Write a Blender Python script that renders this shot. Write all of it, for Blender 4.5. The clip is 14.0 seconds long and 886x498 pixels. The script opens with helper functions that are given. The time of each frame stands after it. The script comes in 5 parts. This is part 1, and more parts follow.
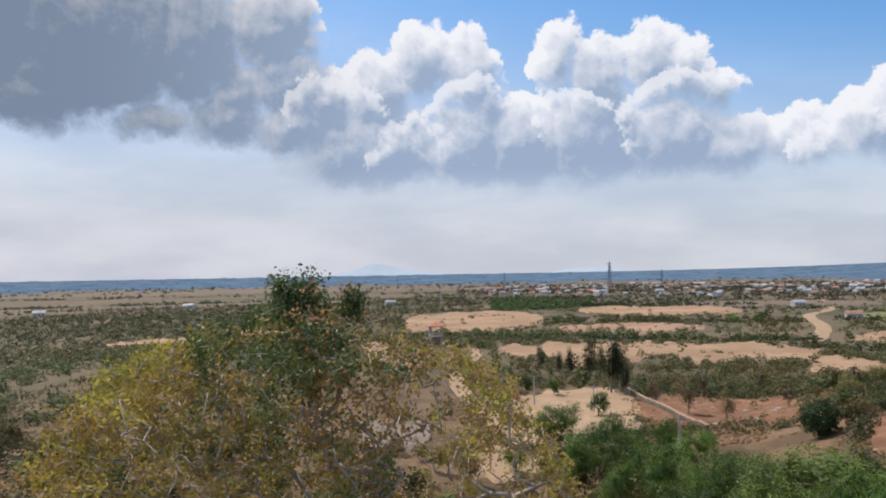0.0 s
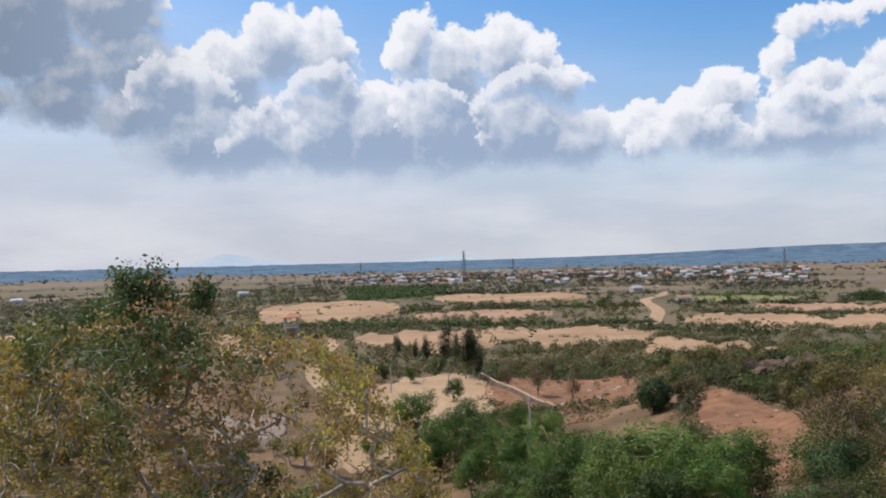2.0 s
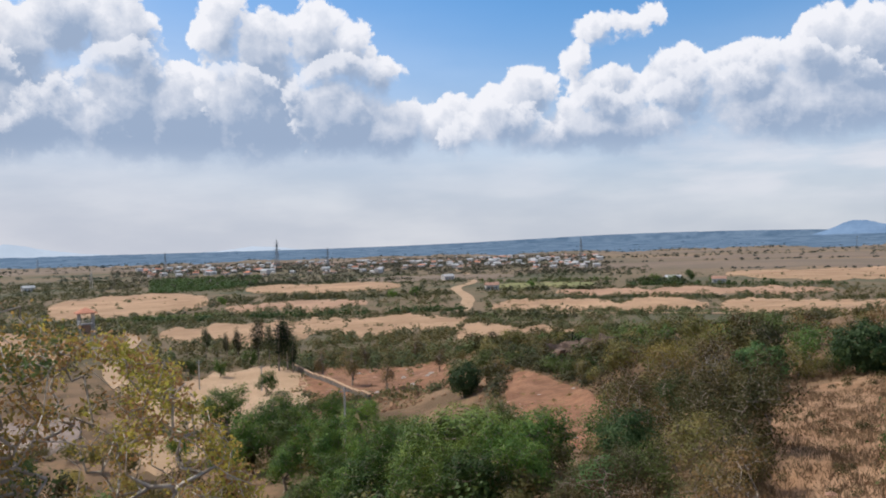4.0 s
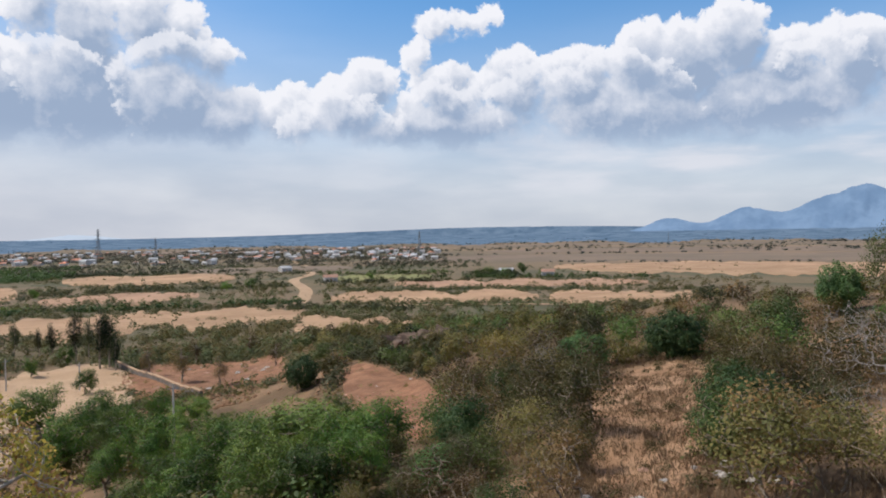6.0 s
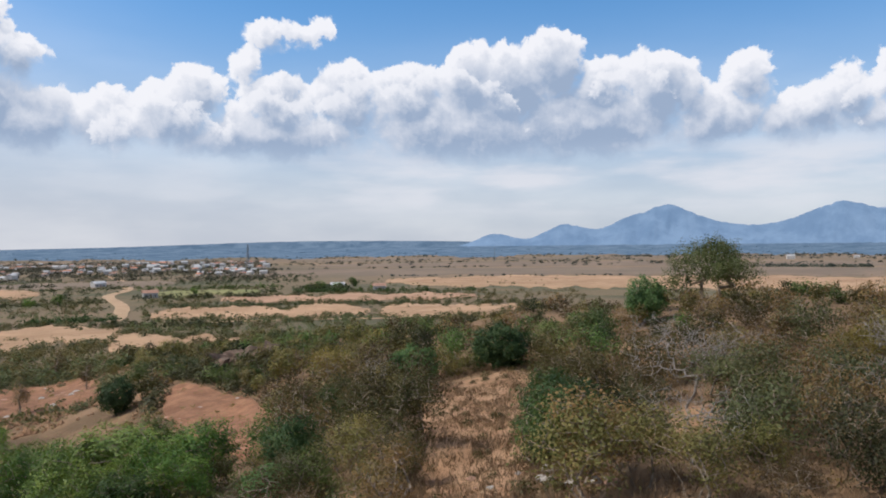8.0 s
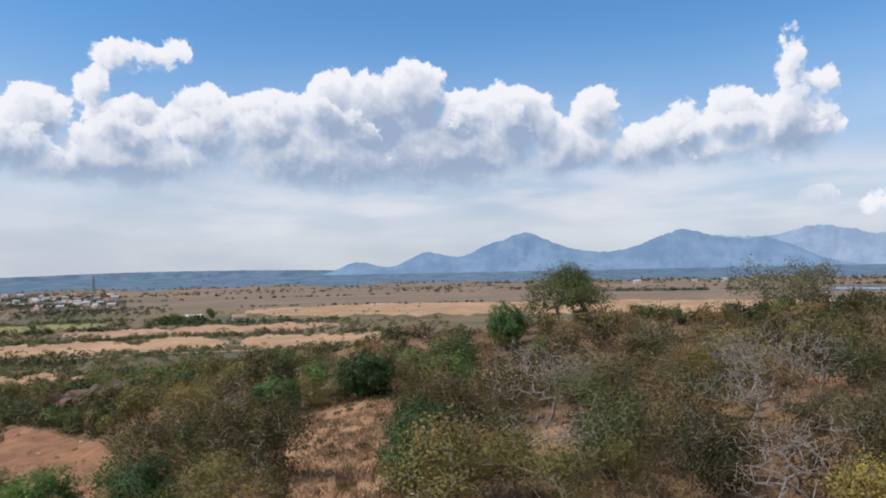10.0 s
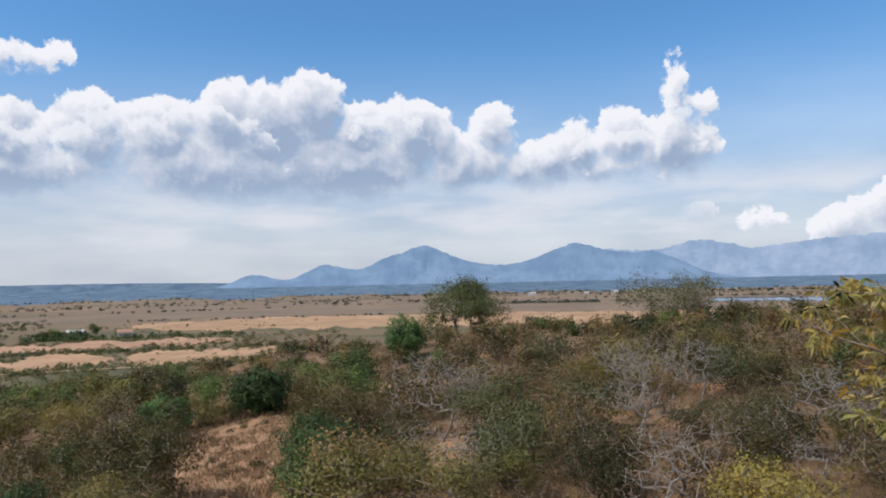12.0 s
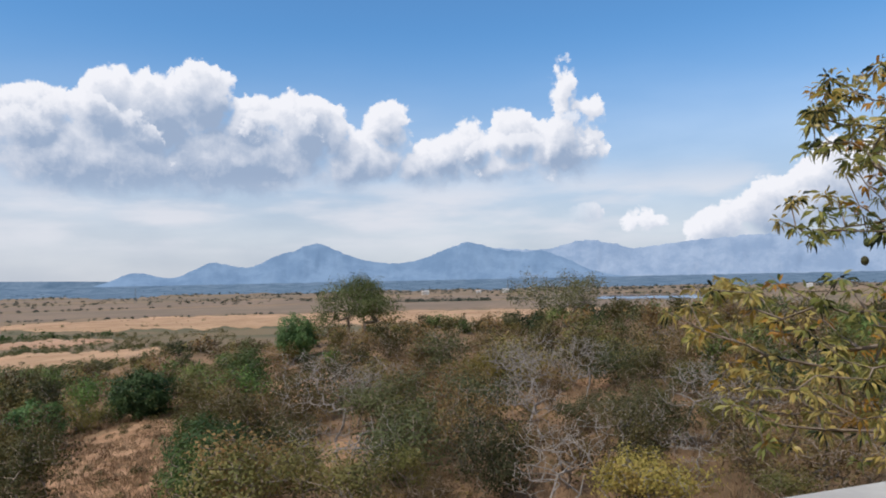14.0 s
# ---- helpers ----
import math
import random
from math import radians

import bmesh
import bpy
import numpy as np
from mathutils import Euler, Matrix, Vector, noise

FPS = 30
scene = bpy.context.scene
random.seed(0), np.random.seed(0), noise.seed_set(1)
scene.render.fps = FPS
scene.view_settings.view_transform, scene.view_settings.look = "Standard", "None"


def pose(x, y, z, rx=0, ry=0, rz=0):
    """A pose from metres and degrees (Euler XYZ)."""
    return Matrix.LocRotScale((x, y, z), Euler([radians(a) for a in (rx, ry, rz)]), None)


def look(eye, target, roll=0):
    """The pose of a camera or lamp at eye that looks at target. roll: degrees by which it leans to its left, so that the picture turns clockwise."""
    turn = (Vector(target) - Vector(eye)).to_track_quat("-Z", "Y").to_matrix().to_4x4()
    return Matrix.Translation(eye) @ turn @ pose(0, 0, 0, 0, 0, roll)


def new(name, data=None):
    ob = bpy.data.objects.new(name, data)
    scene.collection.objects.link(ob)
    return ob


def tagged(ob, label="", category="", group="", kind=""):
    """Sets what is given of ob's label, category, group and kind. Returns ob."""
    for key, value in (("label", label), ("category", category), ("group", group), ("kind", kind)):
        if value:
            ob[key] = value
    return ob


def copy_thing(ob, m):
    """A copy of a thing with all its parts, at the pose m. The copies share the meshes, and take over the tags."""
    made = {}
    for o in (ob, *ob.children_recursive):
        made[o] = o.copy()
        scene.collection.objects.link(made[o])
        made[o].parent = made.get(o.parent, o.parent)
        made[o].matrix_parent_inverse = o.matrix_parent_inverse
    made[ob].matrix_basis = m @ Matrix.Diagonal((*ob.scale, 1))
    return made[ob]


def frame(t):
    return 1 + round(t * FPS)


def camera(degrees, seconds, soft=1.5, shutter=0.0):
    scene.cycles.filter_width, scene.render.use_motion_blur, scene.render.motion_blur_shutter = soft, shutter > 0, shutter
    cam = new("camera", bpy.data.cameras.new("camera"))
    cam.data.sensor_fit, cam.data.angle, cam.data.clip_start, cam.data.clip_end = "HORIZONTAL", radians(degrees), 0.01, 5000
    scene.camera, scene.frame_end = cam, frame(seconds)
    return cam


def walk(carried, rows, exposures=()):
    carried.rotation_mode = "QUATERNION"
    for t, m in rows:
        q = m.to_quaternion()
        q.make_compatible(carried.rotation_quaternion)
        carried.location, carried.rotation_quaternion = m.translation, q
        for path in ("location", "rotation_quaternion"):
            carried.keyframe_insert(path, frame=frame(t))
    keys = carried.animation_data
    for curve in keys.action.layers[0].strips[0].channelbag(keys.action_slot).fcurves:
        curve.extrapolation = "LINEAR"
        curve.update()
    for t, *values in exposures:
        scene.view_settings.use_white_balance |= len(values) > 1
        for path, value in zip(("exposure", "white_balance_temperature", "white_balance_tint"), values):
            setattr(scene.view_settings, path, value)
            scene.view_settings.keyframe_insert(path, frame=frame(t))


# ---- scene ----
cam = camera(60.5, 14.0, 1.9)
EYE = (0.0, 0.0, 28.0)
# seconds, heading, tilt, lean
TURNS = ((0, -0.00, 1.93, 1.01), (0.5, -2.74, 1.59, 1.13), (1, -5.57, 1.22, 1.01), (1.5, -7.72, 1.12, 1.22),
         (2, -10.79, 0.91, 1.44), (2.5, -14.08, 0.63, 1.80), (3, -17.47, 0.24, 1.83), (3.5, -20.88, -0.09, 1.69),
         (4, -24.71, -0.24, 1.65), (6.5, -39.18, -1.17, 0.81), (7, -41.73, -1.08, 0.82), (7.5, -45.35, -0.71, 0.71),
         (8, -49.42, -0.17, 0.54), (8.5, -52.44, 0.21, 0.66), (9, -55.28, 0.70, 0.88), (11.5, -65.17, 2.72, 1.25),
         (12, -67.31, 2.62, 1.23), (12.5, -69.25, 2.52, 1.22), (13, -71.39, 2.35, 1.34), (13.5, -73.32, 2.34, 1.43),
         (14, -75.33, 2.35, 1.19))
walk(cam, [(t, pose(*EYE, 90 + p, r, y)) for t, y, p, r in TURNS],
     exposures=((0.0, -0.04, 6150, 10), (14.0, -0.04, 6150, 10)))

# ---- light ----
SUN_AZ, SUN_EL = -48.0, 50.0          # bearing clockwise from +y, height


def way_of(az, el=0.0):
    a, e = radians(az), radians(el)
    return Vector((math.sin(a) * math.cos(e), math.cos(a) * math.cos(e), math.sin(e)))


def spot(az, r):
    """Bearing and distance to x, y."""
    return r * math.sin(radians(az)), r * math.cos(radians(az))


sun = new("sun", bpy.data.lights.new("sun", "SUN"))
sun.data.energy, sun.data.angle, sun.data.color = 4.2, radians(0.6), (1.0, 0.93, 0.82)
sun.matrix_world = look(way_of(SUN_AZ, SUN_EL) * 300, (0, 0, 0))

# cumulus heads: bearing, height, half width, half height, in degrees
DARK_BANK = ((-36, 19, 11, 8.5), (-25, 17.5, 7, 6.5), (-18.5, 17, 4, 5), (-12.5, 18, 3.6, 3.6), (-15, 13.6, 3.0, 2.4), (-29, 12.5, 7, 2.6), (-21, 11.2, 4, 1.6))
FIRST_HEAP = ((-1.4, 15.6, 2.6, 2.8), (1.9, 14.8, 2.6, 2.9), (3.6, 12.5, 2, 2.6), (-5, 13.5, 3, 3), (-8.6, 13, 3, 2.6), (-11, 11, 3.5, 2.6),
              (-5, 9.5, 7, 3.2), (2, 9.5, 4, 3.4), (6.2, 9.6, 3.6, 3.6), (-11.5, 14.2, 3.4, 3.0), (-15.5, 11.8, 4.0, 2.4))
SECOND_HEAP = ((8.9, 15.4, 1.9, 2.8), (12, 14, 2.6, 2.8), (15.7, 14.6, 2.4, 3), (18, 14, 2.2, 2.6), (20, 12.4, 1.9, 1.6), (11, 10, 4.5, 4),
               (17, 9.6, 4.5, 3), (21, 8.6, 3.4, 2.2))
THIRD_HEAP = ((25.6, 8.7, 3, 2.1), (30, 9.5, 2.6, 2.2), (31.8, 11, 1.8, 2), (34.8, 13.4, 1.3, 1.6), (36.6, 15, 1.6, 1.1), (39, 15.5, 1.8, 0.8),
              (40.4, 16, 0.8, 0.6), (37.5, 10.4, 2.8, 2.2), (42.2, 11, 2.6, 2.6), (46.8, 11, 2.8, 2.6), (51.5, 12, 2.6, 2.9), (36, 8.2, 9, 2.1))
FOURTH_HEAP = ((57.8, 13, 2.3, 2.6), (54.5, 11.5, 3, 3), (57.6, 15.4, 0.7, 0.9), (61.4, 11.2, 2.4, 2.4), (65.2, 11.2, 2.5, 2.6), (67.4, 10.8, 1.5, 2.1),
               (51, 8.7, 8, 2.7), (60.5, 9, 7, 2.8))
FIFTH_HEAP = ((71.3, 11.3, 1.7, 2.1), (70.5, 9, 2.2, 2), (75.5, 8.8, 2.4, 1.9), (77.6, 9.7, 1.9, 2), (81, 10.4, 2, 2.2), (84.8, 13, 1.0, 2.3),
              (86.9, 12.1, 1.0, 1.1), (84.5, 9.5, 2.9, 2.4), (79, 8.3, 5, 1.3), (68.8, 9.0, 2.6, 2.4), (73.4, 8.2, 2.6, 1.7))
LOW_HEAP = ((95.5, 3.2, 2.6, 1.6), (99.5, 4.3, 3.0, 2.3), (104, 5.5, 4, 3.0), (85.7, 4.7, 1.5, 0.9), (90.4, 3.9, 1.2, 0.7))
# nearer heads that stand before the bodies of the others
NEAR_HEADS = ((17.2, 11.7, 3.6, 2.3), (21, 12.4, 1.4, 1.3), (18.6, 9.4, 4.4, 2.4), (-1.8, 9.0, 3.6, 2.5), (-8, 12.5, 3.4, 2.2), (2.4, 12.6, 2.6, 2.2),
              (9.5, 11.5, 2.6, 2.2), (29, 8.4, 4.0, 2.0), (37, 8.8, 3.6, 2.2), (44, 9.6, 3.2, 2.4), (49.8, 10.2, 3.2, 2.6), (53, 9.4, 2.4, 2.0),
              (80.5, 9.0, 2.8, 1.7), (84.6, 9.8, 1.6, 2.2), (63.5, 11.2, 2.2, 1.6))


def wire(tree):
    """Brief makers of nodes in one tree; each returns an output."""
    def val(sock, v):
        if isinstance(v, bpy.types.NodeSocket):
            tree.links.new(v, sock)
        else:
            sock.default_value = v

    def math_(operation, *ins, clamp=False):
        n = tree.nodes.new("ShaderNodeMath")
        n.operation, n.use_clamp = operation, clamp
        for i, v in enumerate(ins):
            val(n.inputs[i], v)
        return n.outputs[0]

    def vec_(operation, *ins):
        n = tree.nodes.new("ShaderNodeVectorMath")
        n.operation = operation
        for i, v in enumerate(ins):
            val(n.inputs[i], v)
        return n.outputs["Value" if operation == "LENGTH" else 0]

    def mix_(f, a, b, kind="MIX"):
        n = tree.nodes.new("ShaderNodeMix")
        n.data_type, n.blend_type = "RGBA", kind
        val(n.inputs[0], f), val(n.inputs[6], a), val(n.inputs[7], b)
        return n.outputs[2]

    def noise_(vector, scale, detail=4.0, rough=0.55, colour=False):
        n = tree.nodes.new("ShaderNodeTexNoise")
        val(n.inputs["Vector"], vector)
        n.inputs["Scale"].default_value, n.inputs["Detail"].default_value, n.inputs["Roughness"].default_value = scale, detail, rough
        return n.outputs[1 if colour else 0]

    def span_(v, a, b, c=0.0, d=1.0, smooth=True):
        n = tree.nodes.new("ShaderNodeMapRange")
        n.interpolation_type = "SMOOTHSTEP" if smooth else "LINEAR"
        for i, w in enumerate((v, a, b, c, d)):
            val(n.inputs[i], w)
        return n.outputs[0]
    return math_, vec_, mix_, noise_, span_


def cloud_group(name, heads, lumps):
    """How deep a place of the sky lies inside the clouds, in degrees: with their billows, and without."""
    g = bpy.data.node_groups.new(name, "ShaderNodeTree")
    g.interface.new_socket("Place", in_out="INPUT", socket_type="NodeSocketVector")
    g.interface.new_socket("Depth", in_out="OUTPUT", socket_type="NodeSocketFloat")
    g.interface.new_socket("Smooth", in_out="OUTPUT", socket_type="NodeSocketFloat")
    gi, go = g.nodes.new("NodeGroupInput"), g.nodes.new("NodeGroupOutput")
    math_, vec_, mix_, noise_, span_ = wire(g)
    p = gi.outputs[0]
    big = vec_("SUBTRACT", noise_(p, 0.30, 3, 0.5, True), (0.5, 0.5, 0.5))
    small = vec_("SUBTRACT", noise_(p, 1.1, 4, 0.6, True), (0.5, 0.5, 0.5))
    q = vec_("ADD", p, vec_("MULTIPLY", big, (2.2, 1.6, 0)))
    q = vec_("ADD", q, vec_("MULTIPLY", small, (0.9, 0.8, 0)))
    total = -3.0
    for az, el, w, h in heads:
        d = vec_("MULTIPLY", vec_("SUBTRACT", q, (az, el, 0)), (1 / w, 1 / h, 0))
        one = math_("MULTIPLY", math_("SUBTRACT", 1.10, vec_("LENGTH", d)), min(w, h))
        total = math_("SMOOTH_MAX", total, one, 0.35)
    cells = g.nodes.new("ShaderNodeTexVoronoi")
    cells.feature, cells.voronoi_dimensions, cells.normalize = "SMOOTH_F1", "2D", True
    for key, v in (("Scale", 0.42), ("Smoothness", 0.35), ("Detail", 3.0), ("Roughness", 0.55), ("Lacunarity", 2.2)):
        cells.inputs[key].default_value = v
    g.links.new(vec_("ADD", p, vec_("MULTIPLY", small, (1.5, 1.5, 0))), cells.inputs["Vector"])
    puff = math_("SUBTRACT", 0.36, cells.outputs["Distance"])
    g.links.new(math_("ADD", total, math_("MULTIPLY", puff, lumps)), go.inputs[0])
    g.links.new(total, go.inputs[1])
    return g


world = bpy.data.worlds.new("sky")
scene.world = world
world.use_nodes = True
wt = world.node_tree
wt.nodes.clear()
math_, vec_, mix_, noise_, span_ = wire(wt)
place = wt.nodes.new("ShaderNodeTexCoord").outputs["Generated"]
xyz = wt.nodes.new("ShaderNodeSeparateXYZ")
wt.links.new(place, xyz.inputs[0])
azim = math_("MULTIPLY", math_("ARCTAN2", xyz.outputs[0], xyz.outputs[1]), 57.2958)
elev = math_("MULTIPLY", math_("ARCSINE", xyz.outputs[2]), 57.2958)
uv = wt.nodes.new("ShaderNodeCombineXYZ")
wt.links.new(azim, uv.inputs[0]), wt.links.new(elev, uv.inputs[1])


def depth_at(group, shift, out=0):
    n = wt.nodes.new("ShaderNodeGroup")
    n.node_tree = group
    wt.links.new(vec_("ADD", uv.outputs[0], shift), n.inputs[0])
    return n.outputs[out]


def sunlit(group, steps):
    """Daylight left after passing the cloud between a place and the sun, which stands high and to the left."""
    thick = 0.0
    for reach, weight, out in steps:
        d = math_("MAXIMUM", depth_at(group, (-0.42 * reach, 0.9 * reach, 0), out), 0.0)
        thick = math_("ADD", thick, math_("MULTIPLY", d, weight))
    return math_("EXPONENT", math_("MULTIPLY", thick, -0.62))


sky = wt.nodes.new("ShaderNodeTexSky")
sky.sky_type, sky.sun_disc = "NISHITA", False
sky.sun_elevation, sky.sun_rotation = radians(SUN_EL), radians(SUN_AZ)
sky.altitude, sky.air_density, sky.dust_density, sky.ozone_density = 50, 1.0, 0.6, 2.0
clear = mix_(1.0, sky.outputs[0], (0.082, 0.127, 0.152, 1), "MULTIPLY")
# pale haze low over the plain, brighter towards the sun
low = span_(elev, 1.0, span_(azim, -22, 40, 30.0, 19.0), 1.0, 0.0)
toward = span_(azim, -35, 85, 1.0, 0.86)
low = math_("MULTIPLY", low, toward, clamp=True)
streak = noise_(vec_("MULTIPLY", uv.outputs[0], (0.07, 0.22, 0)), 1.0, 5, 0.5)
pale = mix_(span_(streak, 0.35, 0.7), (0.575, 0.58, 0.635, 1), (0.735, 0.715, 0.735, 1))
clear = mix_(low, clear, pale)
# soft low cloud banks above the mountains
bank = span_(noise_(vec_("MULTIPLY", uv.outputs[0], (0.075, 0.34, 0)), 1.0, 5, 0.5), 0.42, 0.62)
bank = math_("MULTIPLY", bank, math_("MULTIPLY", span_(elev, 1.5, 4.0), span_(elev, 5.5, 9.0, 1.0, 0.0)))
bank = math_("MULTIPLY", bank, span_(azim, 25, 55, 0.2, 0.75))
clear = mix_(bank, clear, (0.82, 0.80, 0.82, 1))
wisp = math_("SUBTRACT", noise_(uv.outputs[0], 0.20, 5, 0.6), 0.5)
gloom = span_(azim, -28, 0, 0.60, 1.0)
full = clear
heaps = cloud_group("cloud_heaps", DARK_BANK + FIRST_HEAP + SECOND_HEAP + THIRD_HEAP + FOURTH_HEAP + FIFTH_HEAP + LOW_HEAP, 2.3)
heads = cloud_group("cloud_heads", NEAR_HEADS, 2.6)
base = math_("MAXIMUM", span_(elev, 4.4, 8.2), span_(azim, 84, 88))
for which, steps in ((heaps, ((0.3, 0.45, 0), (0.9, 0.5, 0), (2.0, 0.6, 1), (3.8, 0.5, 1))), (heads, ((0.3, 0.8, 0), (0.9, 0.8, 0), (1.9, 1.0, 1)))):
    deep = depth_at(which, (0, 0, 0))
    relief = math_("SUBTRACT", deep, depth_at(which, (-0.28, 0.6, 0)))
    lit = math_("ADD", sunlit(which, steps), math_("MULTIPLY", wisp, 0.9))
    lit = math_("ADD", lit, math_("MULTIPLY", relief, 0.34), clamp=True)
    cloud = mix_(lit, (0.355, 0.435, 0.57, 1), (0.95, 0.925, 0.93, 1))
    cloud = mix_(1.0, cloud, gloom, "MULTIPLY")
    crisp = span_(lit, 0.25, 0.85, 1.5, 0.30)
    cover = math_("MULTIPLY", span_(deep, 0.0, crisp), base)
    if which == heads:
        cover = math_("MULTIPLY", cover, span_(lit, 0.2, 1.0, 0.0, 0.7))
    full = mix_(cover, full, cloud)
# broken cloud goes on overhead
above = math_("MULTIPLY", span_(noise_(place, 3.2, 5, 0.55), 0.42, 0.56), span_(elev, 21, 32))
full = mix_(above, full, mix_(span_(noise_(place, 6.0, 4, 0.5), 0.35, 0.65), (0.42, 0.44, 0.49, 1), (0.80, 0.78, 0.77, 1)))
bg = wt.nodes.new("ShaderNodeBackground")
wt.links.new(full, bg.inputs[0])
bg.inputs[1].default_value = 1.0
wt.links.new(bg.outputs[0], wt.nodes.new("ShaderNodeOutputWorld").inputs[0])

# ---- materials ----
def material(name, rough=0.85):
    m = bpy.data.materials.new(name)
    m.use_nodes = True
    b = m.node_tree.nodes["Principled BSDF"]
    b.inputs["Roughness"].default_value = rough
    b.inputs["Specular IOR Level"].default_value = 0.25
    return m, m.node_tree, b


def where(t):
    return t.nodes.new("ShaderNodeNewGeometry").outputs["Position"]


def bump(t, b, height, strength, distance):
    n = t.nodes.new("ShaderNodeBump")
    n.inputs["Strength"].default_value, n.inputs["Distance"].default_value = strength, distance
    t.links.new(height, n.inputs["Height"])
    t.links.new(n.outputs[0], b.inputs["Normal"])


def earth(name, low, high, third, scale=0.4, rough=0.95):
    """Soil or dry grass: two tones in broad patches, a third in flecks, with fine relief."""
    m, t, b = material(name, rough)
    math_, vec_, mix_, noise_, span_ = wire(t)
    p = where(t)
    c = mix_(span_(noise_(p, scale, 5, 0.6), 0.38, 0.62), (*low, 1), (*high, 1))
    c = mix_(span_(noise_(p, scale * 9, 4, 0.65), 0.52, 0.72, 0, 0.8), c, (*third, 1))
    c = mix_(span_(noise_(p, scale * 0.13, 3, 0.5), 0.3, 0.7, 0.0, 0.35), c, (*third, 1))
    t.links.new(c, b.inputs["Base Color"])
    streak = noise_(vec_("MULTIPLY", p, (scale * 1.2, scale * 8.0, 1.0)), 1.0, 4, 0.6)
    c = mix_(span_(streak, 0.45, 0.7, 0, 0.45), c, (*third, 1))
    t.links.new(c, b.inputs["Base Color"])
    bump(t, b, noise_(p, scale * 14, 5, 0.7), 0.7, 0.12)
    return m


def leafy(name, tones, through_=0.35, rough=0.6, dry=0.5):
    """Leaves: each takes its own tone; light comes through them."""
    m, t, b = material(name, rough)
    n = t.nodes.new("ShaderNodeNewGeometry")
    ramp = t.nodes.new("ShaderNodeValToRGB")
    math_, vec_, mix_, noise_, span_ = wire(t)
    tuft = span_(noise_(n.outputs["Position"], 0.9, 3, 0.5), 0.3, 0.7, -0.32, 0.32)
    t.links.new(math_("ADD", math_("MULTIPLY_ADD", n.outputs["Random Per Island"], 0.40, 0.30), tuft, clamp=True), ramp.inputs[0])
    els = ramp.color_ramp.elements
    while len(els) < len(tones):
        els.new(0.5)
    for i, c in enumerate(tones):
        els[i].position, els[i].color = i / (len(tones) - 1), (*c, 1)
    oi = t.nodes.new("ShaderNodeObjectInfo")
    c = mix_(math_("MULTIPLY", oi.outputs["Random"], dry), ramp.outputs[0], mix_(0.55, ramp.outputs[0], (0.22, 0.14, 0.06, 1)))
    tone = span_(math_("FRACT", math_("MULTIPLY", oi.outputs["Random"], 7.31)), 0, 1, 0.45, 1.5, False)
    c = mix_(1.0, c, tone, "MULTIPLY")
    t.links.new(c, b.inputs["Base Color"])
    tr = t.nodes.new("ShaderNodeBsdfTranslucent")
    t.links.new(c, tr.inputs[0])
    mx = t.nodes.new("ShaderNodeMixShader")
    mx.inputs[0].default_value = through_
    t.links.new(b.outputs[0], mx.inputs[1]), t.links.new(tr.outputs[0], mx.inputs[2])
    t.links.new(mx.outputs[0], t.nodes["Material Output"].inputs[0])
    return m


def plain(name, a, b2, scale=2.0, rough=0.8, metal=0.0):
    m, t, b = material(name, rough)
    math_, vec_, mix_, noise_, span_ = wire(t)
    p = where(t)
    c = mix_(span_(noise_(p, scale, 5, 0.6), 0.35, 0.65), (*a, 1), (*b2, 1))
    t.links.new(c, b.inputs["Base Color"])
    b.inputs["Metallic"].default_value = metal
    bump(t, b, noise_(p, scale * 8, 4, 0.6), 0.3, 0.02)
    return m


def hazed(name, tone, dark, glow, scale):
    """Far backdrop: dull ground; haze of kilometres of air put into colour and glow."""
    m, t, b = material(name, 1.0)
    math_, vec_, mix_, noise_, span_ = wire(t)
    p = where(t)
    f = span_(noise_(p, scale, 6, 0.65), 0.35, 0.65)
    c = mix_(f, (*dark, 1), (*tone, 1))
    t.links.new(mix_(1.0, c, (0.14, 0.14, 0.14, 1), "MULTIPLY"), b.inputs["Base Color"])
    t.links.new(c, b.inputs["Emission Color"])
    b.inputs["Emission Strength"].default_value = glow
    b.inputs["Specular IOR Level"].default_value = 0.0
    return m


HILL = earth("dry_hill", (0.20, 0.115, 0.062), (0.30, 0.19, 0.115), (0.13, 0.10, 0.05), 0.16)
BARE = earth("bare_earth", (0.30, 0.165, 0.09), (0.40, 0.24, 0.14), (0.20, 0.12, 0.062), 0.35)
RED = earth("red_earth", (0.23, 0.105, 0.055), (0.34, 0.17, 0.092), (0.13, 0.07, 0.04), 0.5)
SAND = earth("sand", (0.41, 0.265, 0.155), (0.49, 0.33, 0.205), (0.31, 0.205, 0.12), 0.12)
FIELD = earth("stubble", (0.36, 0.215, 0.120), (0.49, 0.305, 0.178), (0.23, 0.145, 0.080), 0.035)
FIELD_PINK = earth("ploughed", (0.36, 0.21, 0.13), (0.45, 0.27, 0.17), (0.25, 0.155, 0.085), 0.035)
FIELD_GREEN = earth("green_crop", (0.19, 0.19, 0.07), (0.25, 0.22, 0.09), (0.15, 0.16, 0.06), 0.03)
FIELD_DULL = earth("fallow", (0.18, 0.125, 0.088), (0.24, 0.165, 0.112), (0.14, 0.115, 0.080), 0.012)
STONE = plain("stone", (0.30, 0.27, 0.24), (0.42, 0.37, 0.32), 3.0, 0.9)
DARK_ROCK = plain("dark_rock", (0.075, 0.05, 0.038), (0.16, 0.105, 0.075), 0.8, 0.95)
CONCRETE = plain("concrete", (0.33, 0.31, 0.29), (0.41, 0.39, 0.36), 1.5, 0.9)
